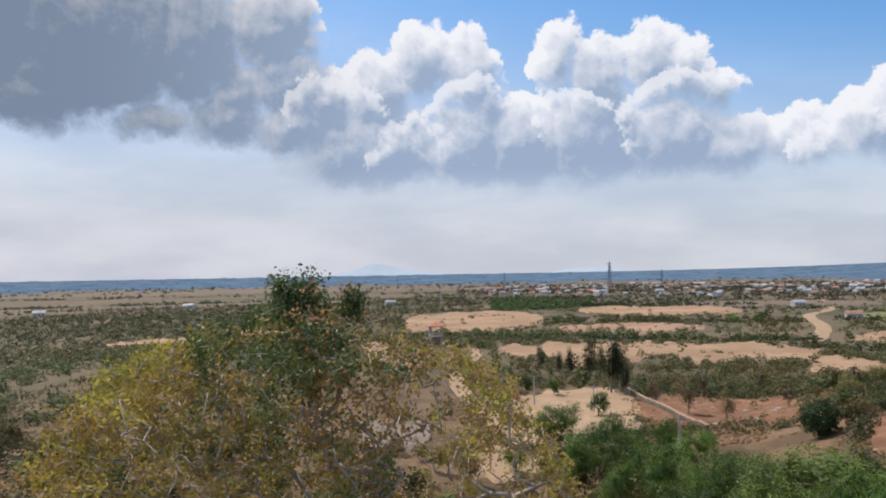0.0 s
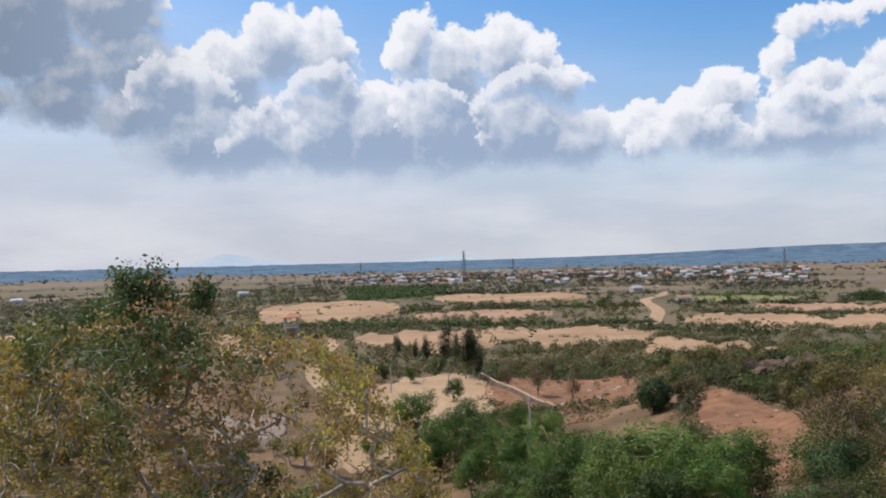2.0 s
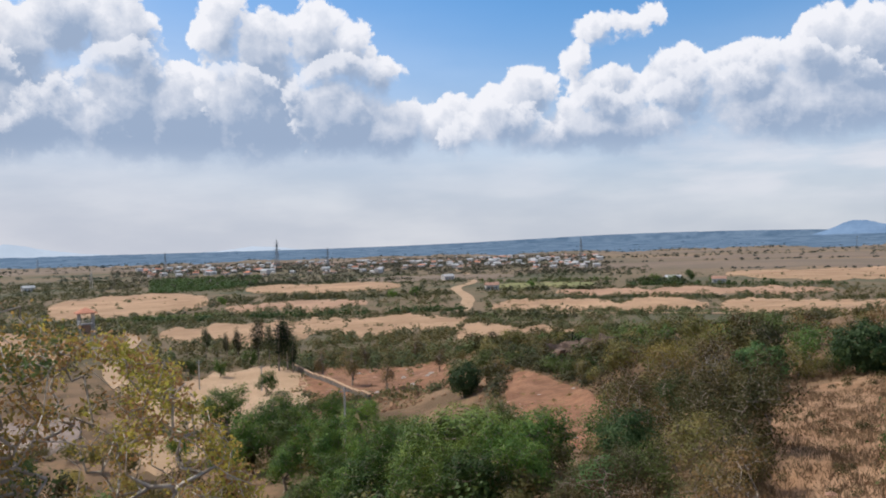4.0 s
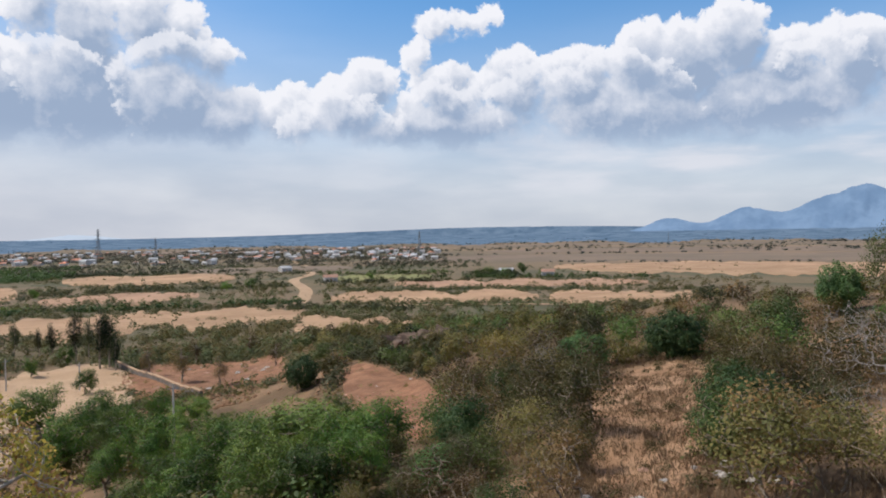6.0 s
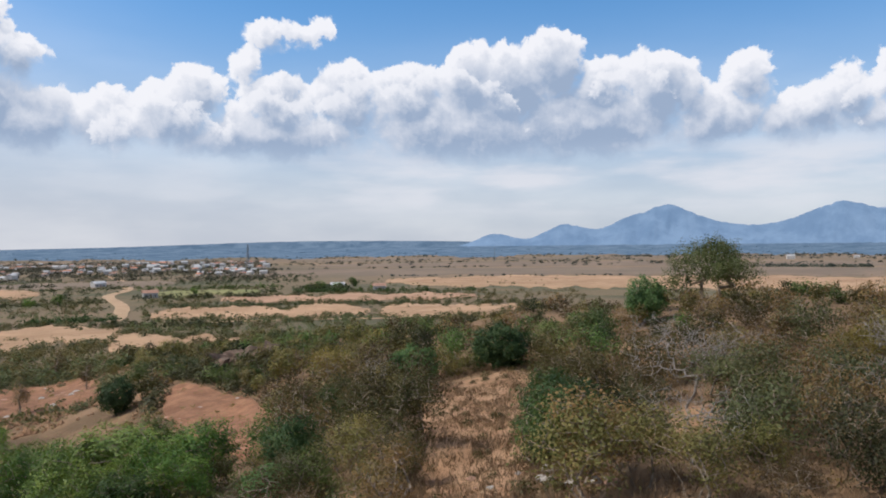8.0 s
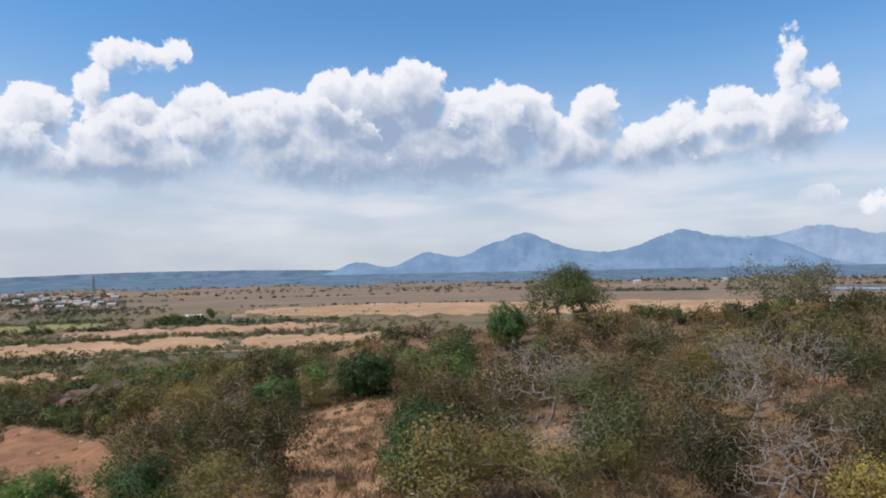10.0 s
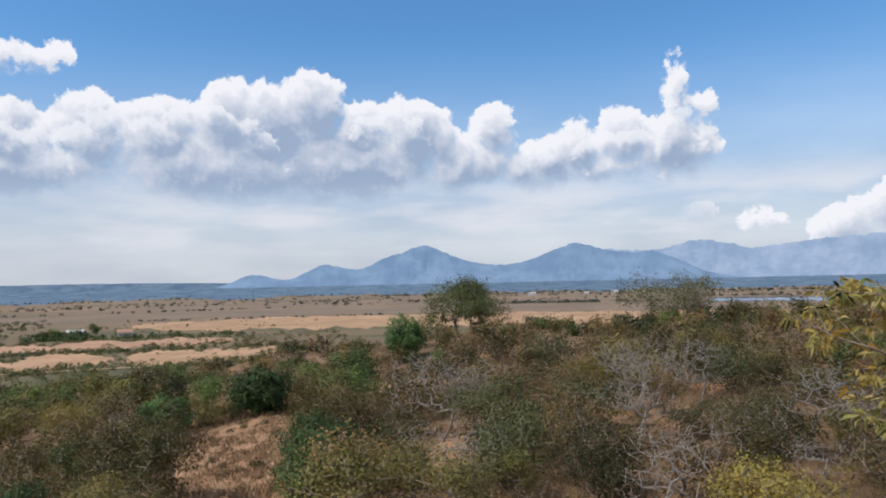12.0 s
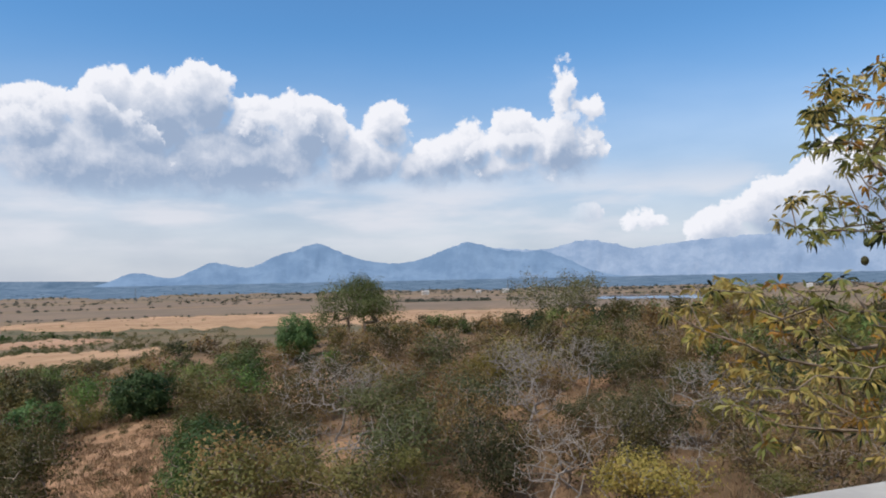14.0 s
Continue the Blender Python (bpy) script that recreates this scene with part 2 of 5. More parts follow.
# concrete darkened in its colour for the shade on the low wall's face
SHADED_WALL = plain("shaded_concrete", (0.12, 0.10, 0.085), (0.20, 0.165, 0.14), 1.2, 0.95)
PLASTER = plain("plaster", (0.46, 0.43, 0.40), (0.60, 0.57, 0.53), 0.6, 0.9)
TILE = plain("roof_tile", (0.50, 0.20, 0.12), (0.58, 0.27, 0.17), 3.0, 0.85)
TIN = plain("grey_roof", (0.36, 0.36, 0.37), (0.52, 0.51, 0.50), 0.4, 0.6)
RUST = plain("brown_roof", (0.30, 0.17, 0.12), (0.40, 0.24, 0.17), 0.5, 0.8)
STEEL = plain("pylon_steel", (0.16, 0.18, 0.20), (0.22, 0.24, 0.26), 0.5, 0.6, 0.3)
BARK = plain("bark", (0.16, 0.12, 0.085), (0.28, 0.22, 0.17), 6.0, 0.95)
BARK_TWIG = plain("twig_bark", (0.30, 0.25, 0.20), (0.46, 0.39, 0.32), 6.0, 0.95)
BARK_PALE = plain("pale_bark", (0.19, 0.165, 0.145), (0.29, 0.255, 0.225), 6.0, 0.95)
LEAF_GREEN = leafy("green_leaves", ((0.045, 0.086, 0.022), (0.065, 0.121, 0.028), (0.095, 0.161, 0.036), (0.130, 0.184, 0.045)))
LEAF_DARK = leafy("dark_leaves", ((0.025, 0.041, 0.017), (0.038, 0.060, 0.022), (0.055, 0.076, 0.027)))
LEAF_OLIVE = leafy("olive_leaves", ((0.066, 0.070, 0.022), (0.110, 0.110, 0.031), (0.165, 0.146, 0.041), (0.20, 0.142, 0.050)))
LEAF_BROWN = leafy("dry_leaves", ((0.095, 0.062, 0.024), (0.150, 0.095, 0.038), (0.190, 0.125, 0.048), (0.105, 0.098, 0.034), (0.205, 0.142, 0.066)))
LEAF_PALE = leafy("pale_leaves", ((0.12, 0.135, 0.05), (0.18, 0.19, 0.075), (0.25, 0.24, 0.10), (0.16, 0.16, 0.065)))
LEAF_YELLOW = leafy("yellow_leaves", ((0.220, 0.198, 0.044), (0.363, 0.297, 0.066), (0.462, 0.363, 0.088), (0.297, 0.187, 0.066)))
LEAF_FRONT = leafy("front_leaves", ((0.125, 0.115, 0.034), (0.21, 0.178, 0.045), (0.34, 0.255, 0.058), (0.42, 0.245, 0.070), (0.15, 0.15, 0.042)), 0.47, 0.55, 0.1)
LEAF_MANGO = leafy("long_leaves", ((0.094, 0.115, 0.029), (0.169, 0.176, 0.044), (0.301, 0.264, 0.074), (0.414, 0.299, 0.088), (0.132, 0.131, 0.044)), 0.35, 0.4)
LEAF_ORANGE = leafy("orange_leaves", ((0.42, 0.18, 0.03), (0.50, 0.26, 0.04), (0.45, 0.33, 0.06)), 0.45, 0.5)
# the blues and the glow of these four carry the haze
MOUNTAIN = hazed("mountain", (0.235, 0.335, 0.485), (0.175, 0.265, 0.405), 0.95, 0.006)
RANGE = hazed("far_range", (0.36, 0.44, 0.575), (0.26, 0.345, 0.49), 0.95, 0.006)
FAINT = hazed("faint_range", (0.56, 0.62, 0.70), (0.52, 0.59, 0.68), 0.95, 0.003)
WOODS = hazed("far_woods", (0.185, 0.255, 0.345), (0.105, 0.165, 0.245), 0.9, 0.010)
m_, t_, b_ = material("pond_water", 0.08)
b_.inputs["Base Color"].default_value = (0.10, 0.16, 0.20, 1)
b_.inputs["Specular IOR Level"].default_value = 0.6
WATER = m_

# the sheet of the ground: hill soil near, dry plain beyond, grey pasture far off
m_, t_, b_ = material("ground_soil", 0.97)
math_, vec_, mix_, noise_, span_ = wire(t_)
p_ = where(t_)
near = mix_(span_(noise_(p_, 0.14, 5, 0.6), 0.4, 0.62), (0.12, 0.074, 0.039, 1), (0.225, 0.135, 0.075, 1))
near = mix_(span_(noise_(p_, 1.6, 4, 0.65), 0.5, 0.7, 0, 0.7), near, (0.12, 0.09, 0.045, 1))
open_ = mix_(span_(noise_(p_, 0.012, 5, 0.6), 0.40, 0.58), (0.080, 0.078, 0.040, 1), (0.16, 0.118, 0.066, 1))
open_ = mix_(span_(noise_(vec_("MULTIPLY", p_, (1, 1, 0)), 0.0035, 4, 0.5), 0.45, 0.6, 0, 0.6), open_, (0.21, 0.14, 0.085, 1))
open_ = mix_(span_(noise_(p_, 0.2, 4, 0.6), 0.5, 0.7, 0, 0.4), open_, (0.17, 0.13, 0.08, 1))
away = vec_("LENGTH", vec_("MULTIPLY", p_, (1, 1, 0)))
grazed = mix_(span_(noise_(vec_("MULTIPLY", p_, (1, 1, 0)), 0.004, 5, 0.6), 0.4, 0.6), (0.15, 0.115, 0.075, 1), (0.245, 0.165, 0.10, 1))
bearing = t_.nodes.new("ShaderNodeSeparateXYZ")
t_.links.new(p_, bearing.inputs[0])
side = span_(math_("ARCTAN2", bearing.outputs[0], bearing.outputs[1]), 0.55, 0.72)
open_ = mix_(math_("MULTIPLY", span_(away, 450, 850), math_("MAXIMUM", side, span_(away, 1500, 2000, 0.0, 0.7))), open_, grazed)
t_.links.new(mix_(span_(away, 120, 220), near, open_), b_.inputs["Base Color"])
bump(t_, b_, noise_(p_, 2.5, 5, 0.7), 0.7, 0.15)
SOIL = m_

LEAF_RUSSET = leafy("russet_leaves", ((0.125, 0.066, 0.026), (0.180, 0.100, 0.038), (0.210, 0.130, 0.048), (0.140, 0.105, 0.036), (0.235, 0.160, 0.068)))
# leaf green greyed and blued somewhat, to put haze over the far trees
LEAF_FAR = leafy("hazed_far_leaves", ((0.030, 0.050, 0.040), (0.050, 0.072, 0.054), (0.075, 0.092, 0.066)), 0.2)
COURT = earth("paving", (0.25, 0.18, 0.145), (0.31, 0.235, 0.19), (0.22, 0.165, 0.13), 0.3)
LEAF_TREE = leafy("tree_leaves", ((0.030, 0.078, 0.014), (0.058, 0.132, 0.020), (0.110, 0.190, 0.027), (0.190, 0.235, 0.036)), 0.32, 0.55, 0.4)
LEAF_CANOPY = leafy("canopy_leaves", ((0.06, 0.085, 0.025), (0.10, 0.125, 0.036), (0.145, 0.165, 0.05), (0.18, 0.18, 0.06)), 0.4, 0.55, 0.1)
LEAF_OLIVE_GREEN = leafy("scrub_leaves", ((0.038, 0.055, 0.022), (0.062, 0.080, 0.028), (0.095, 0.110, 0.038), (0.12, 0.105, 0.045)), 0.3)
LEAF_FRONT_YELLOW = leafy("lit_yellow_leaves", ((0.20, 0.205, 0.040), (0.33, 0.305, 0.056), (0.48, 0.39, 0.072), (0.42, 0.25, 0.07)), 0.5, 0.55, 0.1)
LEAF_FRONT_DRY = leafy("front_dry_leaves", ((0.22, 0.12, 0.05), (0.33, 0.19, 0.08), (0.42, 0.25, 0.10)), 0.45, 0.6, 0.1)
LEAF_FRONT_DARK = leafy("deep_green_leaves", ((0.042, 0.066, 0.022), (0.066, 0.102, 0.031), (0.108, 0.144, 0.039), (0.180, 0.180, 0.055)), 0.35, 0.5, 0.1)
LEAF_ROUND = leafy("dense_dark_leaves", ((0.045, 0.085, 0.028), (0.066, 0.120, 0.036), (0.105, 0.160, 0.046)), 0.35, 0.6, 0.05)

# ---- shared builders ----
def mesh_of(name, verts, faces, mat, smooth=False):
    me = bpy.data.meshes.new(name)
    me.from_pydata([tuple(v) for v in verts], [], [tuple(f) for f in faces])
    me.materials.append(mat)
    if smooth:
        me.polygons.foreach_set("use_smooth", [True] * len(me.polygons))
    me.update()
    return me


def thing(name, label, category, at=(0, 0, 0), turn=0.0, group="", kind="", data=None):
    ob = new(name, data)
    ob.matrix_basis = pose(*at, 0, 0, turn)
    return tagged(ob, label, category, group, kind)


def part(name, me, parent, label=""):
    ob = new(name, me)
    ob.parent = parent
    return tagged(ob, label)


class Stock:
    """Collects corners and faces of one mesh."""
    def __init__(self):
        self.v, self.f = [], []

    def box(self, lo, hi):
        n = len(self.v)
        self.v += [(x, y, z) for z in (lo[2], hi[2]) for y in (lo[1], hi[1]) for x in (lo[0], hi[0])]
        self.f += [tuple(n + i for i in q) for q in ((0, 2, 3, 1), (4, 5, 7, 6), (0, 1, 5, 4), (2, 6, 7, 3), (0, 4, 6, 2), (1, 3, 7, 5))]
        return self

    def bar(self, a, b, ra, rb=None, sides=4):
        a, b = Vector(a), Vector(b)
        d = (b - a)
        if d.length < 1e-6:
            return self
        d.normalize()
        u = d.orthogonal().normalized()
        w = d.cross(u)
        n = len(self.v)
        for c, r in ((a, ra), (b, ra if rb is None else rb)):
            for i in range(sides):
                g = 2 * math.pi * i / sides
                self.v.append(tuple(c + (u * math.cos(g) + w * math.sin(g)) * r))
        for i in range(sides):
            j = (i + 1) % sides
            self.f.append((n + i, n + j, n + sides + j, n + sides + i))
        self.f.append(tuple(n + sides + i for i in range(sides)))
        return self

    def mesh(self, name, mat, smooth=False):
        return mesh_of(name, self.v, self.f, mat, smooth)


# ---- the ground ----
# height over the plain at these distances, by bearing
RADII = (12, 28, 50, 75, 100, 140, 220, 340)
PROFILE = {
    -40: (19, 18, 17, 15, 11, 7, 3, 0),
    -10: (18, 14, 11, 8, 6.5, 7.5, 9, 0),
    8: (18, 13, 9, 6.5, 5.5, 4.5, 2.5, 0),
    20: (18, 14, 11, 8.5, 6.5, 4.5, 2, 0),
    32: (18, 16, 14, 11.5, 11.5, 9, 3, 0),
    45: (18.5, 18, 17.5, 17, 16.5, 11, 3, 0),
    58: (19, 18.6, 18.3, 19, 19.5, 13, 4, 0),
    72: (19, 19, 19.7, 21.2, 21.5, 16, 6, 0),
    95: (19.5, 19.5, 21, 22.8, 23.2, 19, 8, 1),
    200: (20, 20, 20, 20, 18, 14, 6, 0),
}
BEARINGS = list(PROFILE) + [320]
SLOPES = list(PROFILE.values()) + [PROFILE[-40]]


def along(row, r):
    if r <= RADII[0]:
        return row[0] + (21.5 - row[0]) * (1 - r / RADII[0])
    for i in range(len(RADII) - 1):
        if r < RADII[i + 1]:
            f = (r - RADII[i]) / (RADII[i + 1] - RADII[i])
            return row[i] + (row[i + 1] - row[i]) * (f + f * f * (3 - 2 * f)) / 2
    return row[-1] * max(0.0, 1 - (r - 340) / 200)


def height(x, y):
    r, az = math.hypot(x, y), math.degrees(math.atan2(x, y))
    if az < -40:
        az += 360
    for i in range(len(BEARINGS) - 1):
        if az <= BEARINGS[i + 1]:
            f = (az - BEARINGS[i]) / (BEARINGS[i + 1] - BEARINGS[i])
            f = f * f * (3 - 2 * f)
            z = along(SLOPES[i], r) * (1 - f) + along(SLOPES[i + 1], r) * f
            break
    rough_ = min(1.0, max(0.0, (r - 10) / 20)) * max(0.0, 1 - r / 330)
    if rough_ > 0:
        z += rough_ * (0.9 * noise.noise((x * 0.07, y * 0.07, 3)) + 0.35 * noise.noise((x * 0.3, y * 0.3, 7)))
    return z


def ground_sheet():
    bearings = [-45 + 0.6 * i for i in range(276)] + [120 + 5 * i for i in range(1, 39)]
    radii = [0.6 * 1.03 ** i for i in range(1000)]
    radii = [1.0] + [r for r in radii if 1.2 < r < 4900] + [4900.0]
    v, f = [], []
    for r in radii:
        for az in bearings:
            x, y = spot(az, r)
            v.append((x, y, height(x, y)))
    n = len(bearings)
    for j in range(len(radii) - 1):
        for i in range(n):
            k = (i + 1) % n
            f.append((j * n + i, j * n + k, (j + 1) * n + k, (j + 1) * n + i))
    v.append((0, 0, 21.5))
    f += [(len(v) - 1, (i + 1) % n, i) for i in range(n)]
    return mesh_of("ground", v, f, SOIL, True)


thing("ground", "dry brown hillside running down to a wide parched plain", "ground", kind="structure", data=ground_sheet())

EDGES = []                           # field edges, where shrubs grow
TAKEN = []                           # bearing and distance ranges kept free of shrubs


def patch(name, label, category, az0, az1, r0, r1, mat, lift=0.12, slant=0.0, ragged=0.30, keep=True, seed=0, ends=5.0, edges=False):
    """A piece of open land with an uneven edge, lying on the ground."""
    v, f = [], []
    na, nr = max(40, int((az1 - az0) * 6)), 14
    for j in range(nr + 1):
        for i in range(na + 1):
            s, q = i / na, j / nr
            az = az0 + (az1 - az0) * s
            w = min(ragged * 1.35 * (r1 - r0), 36.0)
            u = radians(az) * (r0 + r1) / 2 / (3.0 + (r1 - r0) * 0.05)
            e0 = r0 + slant * (s - 0.5) + w * noise.noise((u * 0.35, seed, 1)) + 0.6 * w * noise.noise((u * 0.9, seed, 2)) + 0.42 * w * noise.noise((u * 2.6, seed, 3))
            e1 = r1 + slant * (s - 0.5) + w * noise.noise((u * 0.3, seed, 5)) + 0.6 * w * noise.noise((u * 0.8, seed, 6)) + 0.42 * w * noise.noise((u * 2.3, seed, 7))
            mid = (e0 + e1) / 2 + 0.45 * w * noise.noise((u * 0.5, seed, 11))
            taper = max(0.05, 1 + 0.28 * noise.noise((u * 1.1, seed, 9))) * min(1.0, (min(s, 1 - s) * ends) ** 0.4 + 0.04)
            if edges and j in (0, nr) and 0.02 < s < 0.98:
                EDGES.append((az, mid + (e0 + (e1 - e0) * q - mid) * taper))
            r = mid + (e0 + (e1 - e0) * q - mid) * taper
            x, y = spot(az, r)
            edge = i in (0, na) or j in (0, nr)
            v.append((x, y, height(x, y) + (-0.3 if edge else lift + 0.12 + (r / 400) * 0.12)))
    for j in range(nr):
        for i in range(na):
            a = j * (na + 1) + i
            f.append((a, a + 1, a + na + 2, a + na + 1))
    if keep:
        TAKEN.append((az0, az1, r0 + slant * -0.5, r1 + slant * -0.5, slant))
    return thing(name, label, category, kind="structure", data=mesh_of(name, v, f, mat, True))


def free(az, r):
    for a0, a1, r0, r1, slant in TAKEN:
        if a0 < az < a1:
            d = slant * (az - a0) / (a1 - a0)
            if r0 + d < r < r1 + d:
                return False
    return True


def ribbon(name, label, category, points, width, mat, lift=0.18):
    """A road or track through bearings and distances."""
    pts = []
    for (a0, r0), (a1, r1) in zip(points, points[1:]):
        x0, y0 = spot(a0, r0)
        x1, y1 = spot(a1, r1)
        n = max(6, int(math.hypot(x1 - x0, y1 - y0) / 6))
        pts += [(x0 + (x1 - x0) * i / n, y0 + (y1 - y0) * i / n) for i in range(n)]
    pts.append(spot(*points[-1]))
    for _ in range(14):
        pts = [pts[0]] + [((a[0] + 2 * b[0] + c[0]) / 4, (a[1] + 2 * b[1] + c[1]) / 4) for a, b, c in zip(pts, pts[1:], pts[2:])] + [pts[-1]]
    v, f = [], []
    for i, (x, y) in enumerate(pts):
        a, b = pts[max(0, i - 1)], pts[min(len(pts) - 1, i + 1)]
        d = Vector((b[0] - a[0], b[1] - a[1], 0)).normalized()
        wide = width * (1 + 0.25 * noise.noise((i * 0.3, 2, 4)))
        for s in (-0.5, -0.17, 0.17, 0.5):
            px, py = x + d.y * wide * s, y - d.x * wide * s
            v.append((px, py, height(px, py) + lift + math.hypot(x, y) / 400 * 0.15))
    for i in range(len(pts) - 1):
        for k in range(3):
            a = i * 4 + k
            f.append((a, a + 1, a + 5, a + 4))
    return thing(name, label, category, kind="structure", data=mesh_of(name, v, f, mat, True))


patch("field_1", "broad tan stubble field with bushy edges", "field", 4, 26.5, 218, 305, FIELD, slant=20, seed=1, edges=True)
patch("field_2", "pinkish bare field beside scrub", "field", 25.5, 34.5, 172, 240, FIELD, slant=-10, seed=2, edges=True)
patch("field_3", "sandy fallow field on a low rise", "field", -3, 7.5, 365, 560, FIELD, slant=30, seed=3, edges=True)
patch("field_4", "tan dry field with a curved edge", "field", 10, 21.5, 490, 630, FIELD, slant=-10, seed=4, edges=True)
patch("field_5", "narrow tan field between hedges", "field", 8.5, 19, 355, 425, FIELD_PINK, slant=10, seed=5, edges=True)
patch("field_6", "bright bare orange field by the road", "field", 28.2, 44, 302, 382, FIELD, slant=-12, seed=6, edges=True)
patch("field_7", "dry stubble field with scattered shrubs", "field", 44.6, 57, 282, 372, FIELD, slant=0, seed=7, edges=True)
patch("field_8", "strip of green crop beyond the road", "field", 28.5, 36, 470, 540, FIELD_GREEN, seed=8, edges=True)
patch("field_9", "wide golden pasture on the plain", "field", 45, 101, 500, 720, FIELD, slant=-30, ragged=0.25, keep=False, seed=9)
patch("field_10", "dull fallow pasture on the plain", "field", 33, 103, 735, 1000, FIELD_DULL, slant=0, ragged=0.25, keep=False, seed=10)
patch("field_11", "tan field below the hedge row", "field", 33, 52, 398, 462, FIELD_PINK, slant=8, seed=11, edges=True)
patch("field_12", "grey fallow land before the village", "field", 18, 30, 600, 730, FIELD_DULL, slant=0, seed=12, edges=True)
patch("field_13", "pale far pasture under the woods", "field", -32, 36, 1380, 1900, FIELD_DULL, ragged=0.3, keep=False, seed=13)
patch("field_14", "far golden grassland", "field", 40, 100, 1050, 1350, FIELD_DULL, ragged=0.3, keep=False, seed=14)
patch("field_15", "sandy clearing in the scrub", "field", -24, -17, 330, 380, FIELD, seed=15, edges=True)
patch("field_16", "sandy clearing in the scrub", "field", -15.5, -11, 360, 430, FIELD, seed=16, edges=True)
patch("field_17", "narrow sandy clearing in the scrub", "field", -27, -20, 250, 275, FIELD_PINK, seed=17, edges=True)
patch("field_18", "pale strip of pasture beyond the scrub", "field", -34, -5, 800, 870, FIELD_DULL, ragged=0.3, seed=18)
patch("field_19", "bare pinkish slope below the tower", "field", -6, -1.5, 170, 250, FIELD, seed=19, edges=True)
patch("field_20", "strip of pasture under the far woods", "field", 34, 104, 1650, 1900, FIELD_DULL, ragged=0.4, keep=False, seed=20)
patch("paved_court", "pale paved court half hidden by trees", "court", -6.5, -1.0, 94, 116, COURT, slant=8, seed=29)
patch("yard", "levelled sandy yard with sparse young trees", "yard", 2.5, 14.5, 96, 162, SAND, slant=0, seed=21, edges=True)
patch("yard_foot", "pale sandy ground below the yard", "yard", 1.5, 8.2, 76, 100, SAND, slant=6, seed=30, ends=3.0)
patch("red_bank", "stony red earth bank", "bank", 13.5, 25.8, 112, 150, RED, slant=-10, seed=22, edges=True)
patch("red_slope", "loose orange earth slope", "slope", 29, 36.8, 58, 92, RED, lift=0.10, slant=-28, ragged=0.15, seed=23, ends=3.0)
patch("bare_patch", "bare trodden patch of dry grass", "clearing", 47.6, 57, 24, 61, BARE, lift=-0.02, slant=4, seed=24, ends=3.0)
patch("bare_gap", "small dry clearing among scrub", "clearing", 62, 68.5, 58, 69, BARE, lift=-0.02, seed=25, ends=3.0)
patch("bare_hollow", "small dry clearing below the scrub", "clearing", 66, 71, 34, 42, BARE, lift=0.08, seed=26, ends=3.0)
patch("bare_gap_far", "small patch of dry yellow grass", "clearing", 85, 88, 46, 58, BARE, lift=-0.02, seed=27, ends=3.0)
patch("pond", "blue-grey reservoir on the plain", "water", 86.5, 94.5, 900, 1180, WATER, seed=28)
TAKEN += [(32.4, 36.2, 106, 122, 0), (24.4, 27.8, 88, 136, 0), (25.1, 27.7, 296, 570, 0), (-0.2, 3.4, 140, 250, 0)]
ribbon("road", "pale dusty road winding to the village", "road", ((25.9, 318), (26.3, 345), (26.6, 400), (25.4, 500), (27.0, 560), (26.4, 740), (25.5, 900)), 6.5, SAND)
ribbon("track", "pale dirt track climbing past the tower", "track", ((3.6, 120), (0.6, 150), (0.9, 172), (1.6, 200), (2.9, 240), (1.6, 265), (0.2, 305), (-2.5, 340)), 3.4, SAND)
ribbon("white_bank", "pale stony bank of a dry stream", "bank", ((31, 285), (36, 290), (42, 284), (49, 282)), 6, SAND)

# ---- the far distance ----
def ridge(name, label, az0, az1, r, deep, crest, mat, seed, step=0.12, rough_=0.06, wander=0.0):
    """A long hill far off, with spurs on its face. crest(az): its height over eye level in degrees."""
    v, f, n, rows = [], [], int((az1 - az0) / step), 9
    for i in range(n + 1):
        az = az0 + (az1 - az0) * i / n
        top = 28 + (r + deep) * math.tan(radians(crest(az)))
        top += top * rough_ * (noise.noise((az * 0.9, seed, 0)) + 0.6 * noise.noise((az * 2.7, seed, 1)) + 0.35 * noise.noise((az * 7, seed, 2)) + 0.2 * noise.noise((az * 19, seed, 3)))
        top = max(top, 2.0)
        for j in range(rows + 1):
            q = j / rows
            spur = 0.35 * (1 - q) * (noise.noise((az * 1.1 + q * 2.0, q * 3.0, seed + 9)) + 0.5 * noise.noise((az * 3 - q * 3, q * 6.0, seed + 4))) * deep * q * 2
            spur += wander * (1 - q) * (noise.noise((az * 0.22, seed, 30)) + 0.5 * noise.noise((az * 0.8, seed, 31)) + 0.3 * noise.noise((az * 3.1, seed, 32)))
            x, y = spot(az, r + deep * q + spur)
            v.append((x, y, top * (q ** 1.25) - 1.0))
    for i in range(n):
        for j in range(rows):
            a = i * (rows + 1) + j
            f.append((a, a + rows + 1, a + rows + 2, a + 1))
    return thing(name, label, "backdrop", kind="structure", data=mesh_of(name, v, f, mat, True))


def humps(*list_):
    return lambda az: sum(h * math.exp(-abs((az - c) / w) ** k) for c, h, w, k in list_)


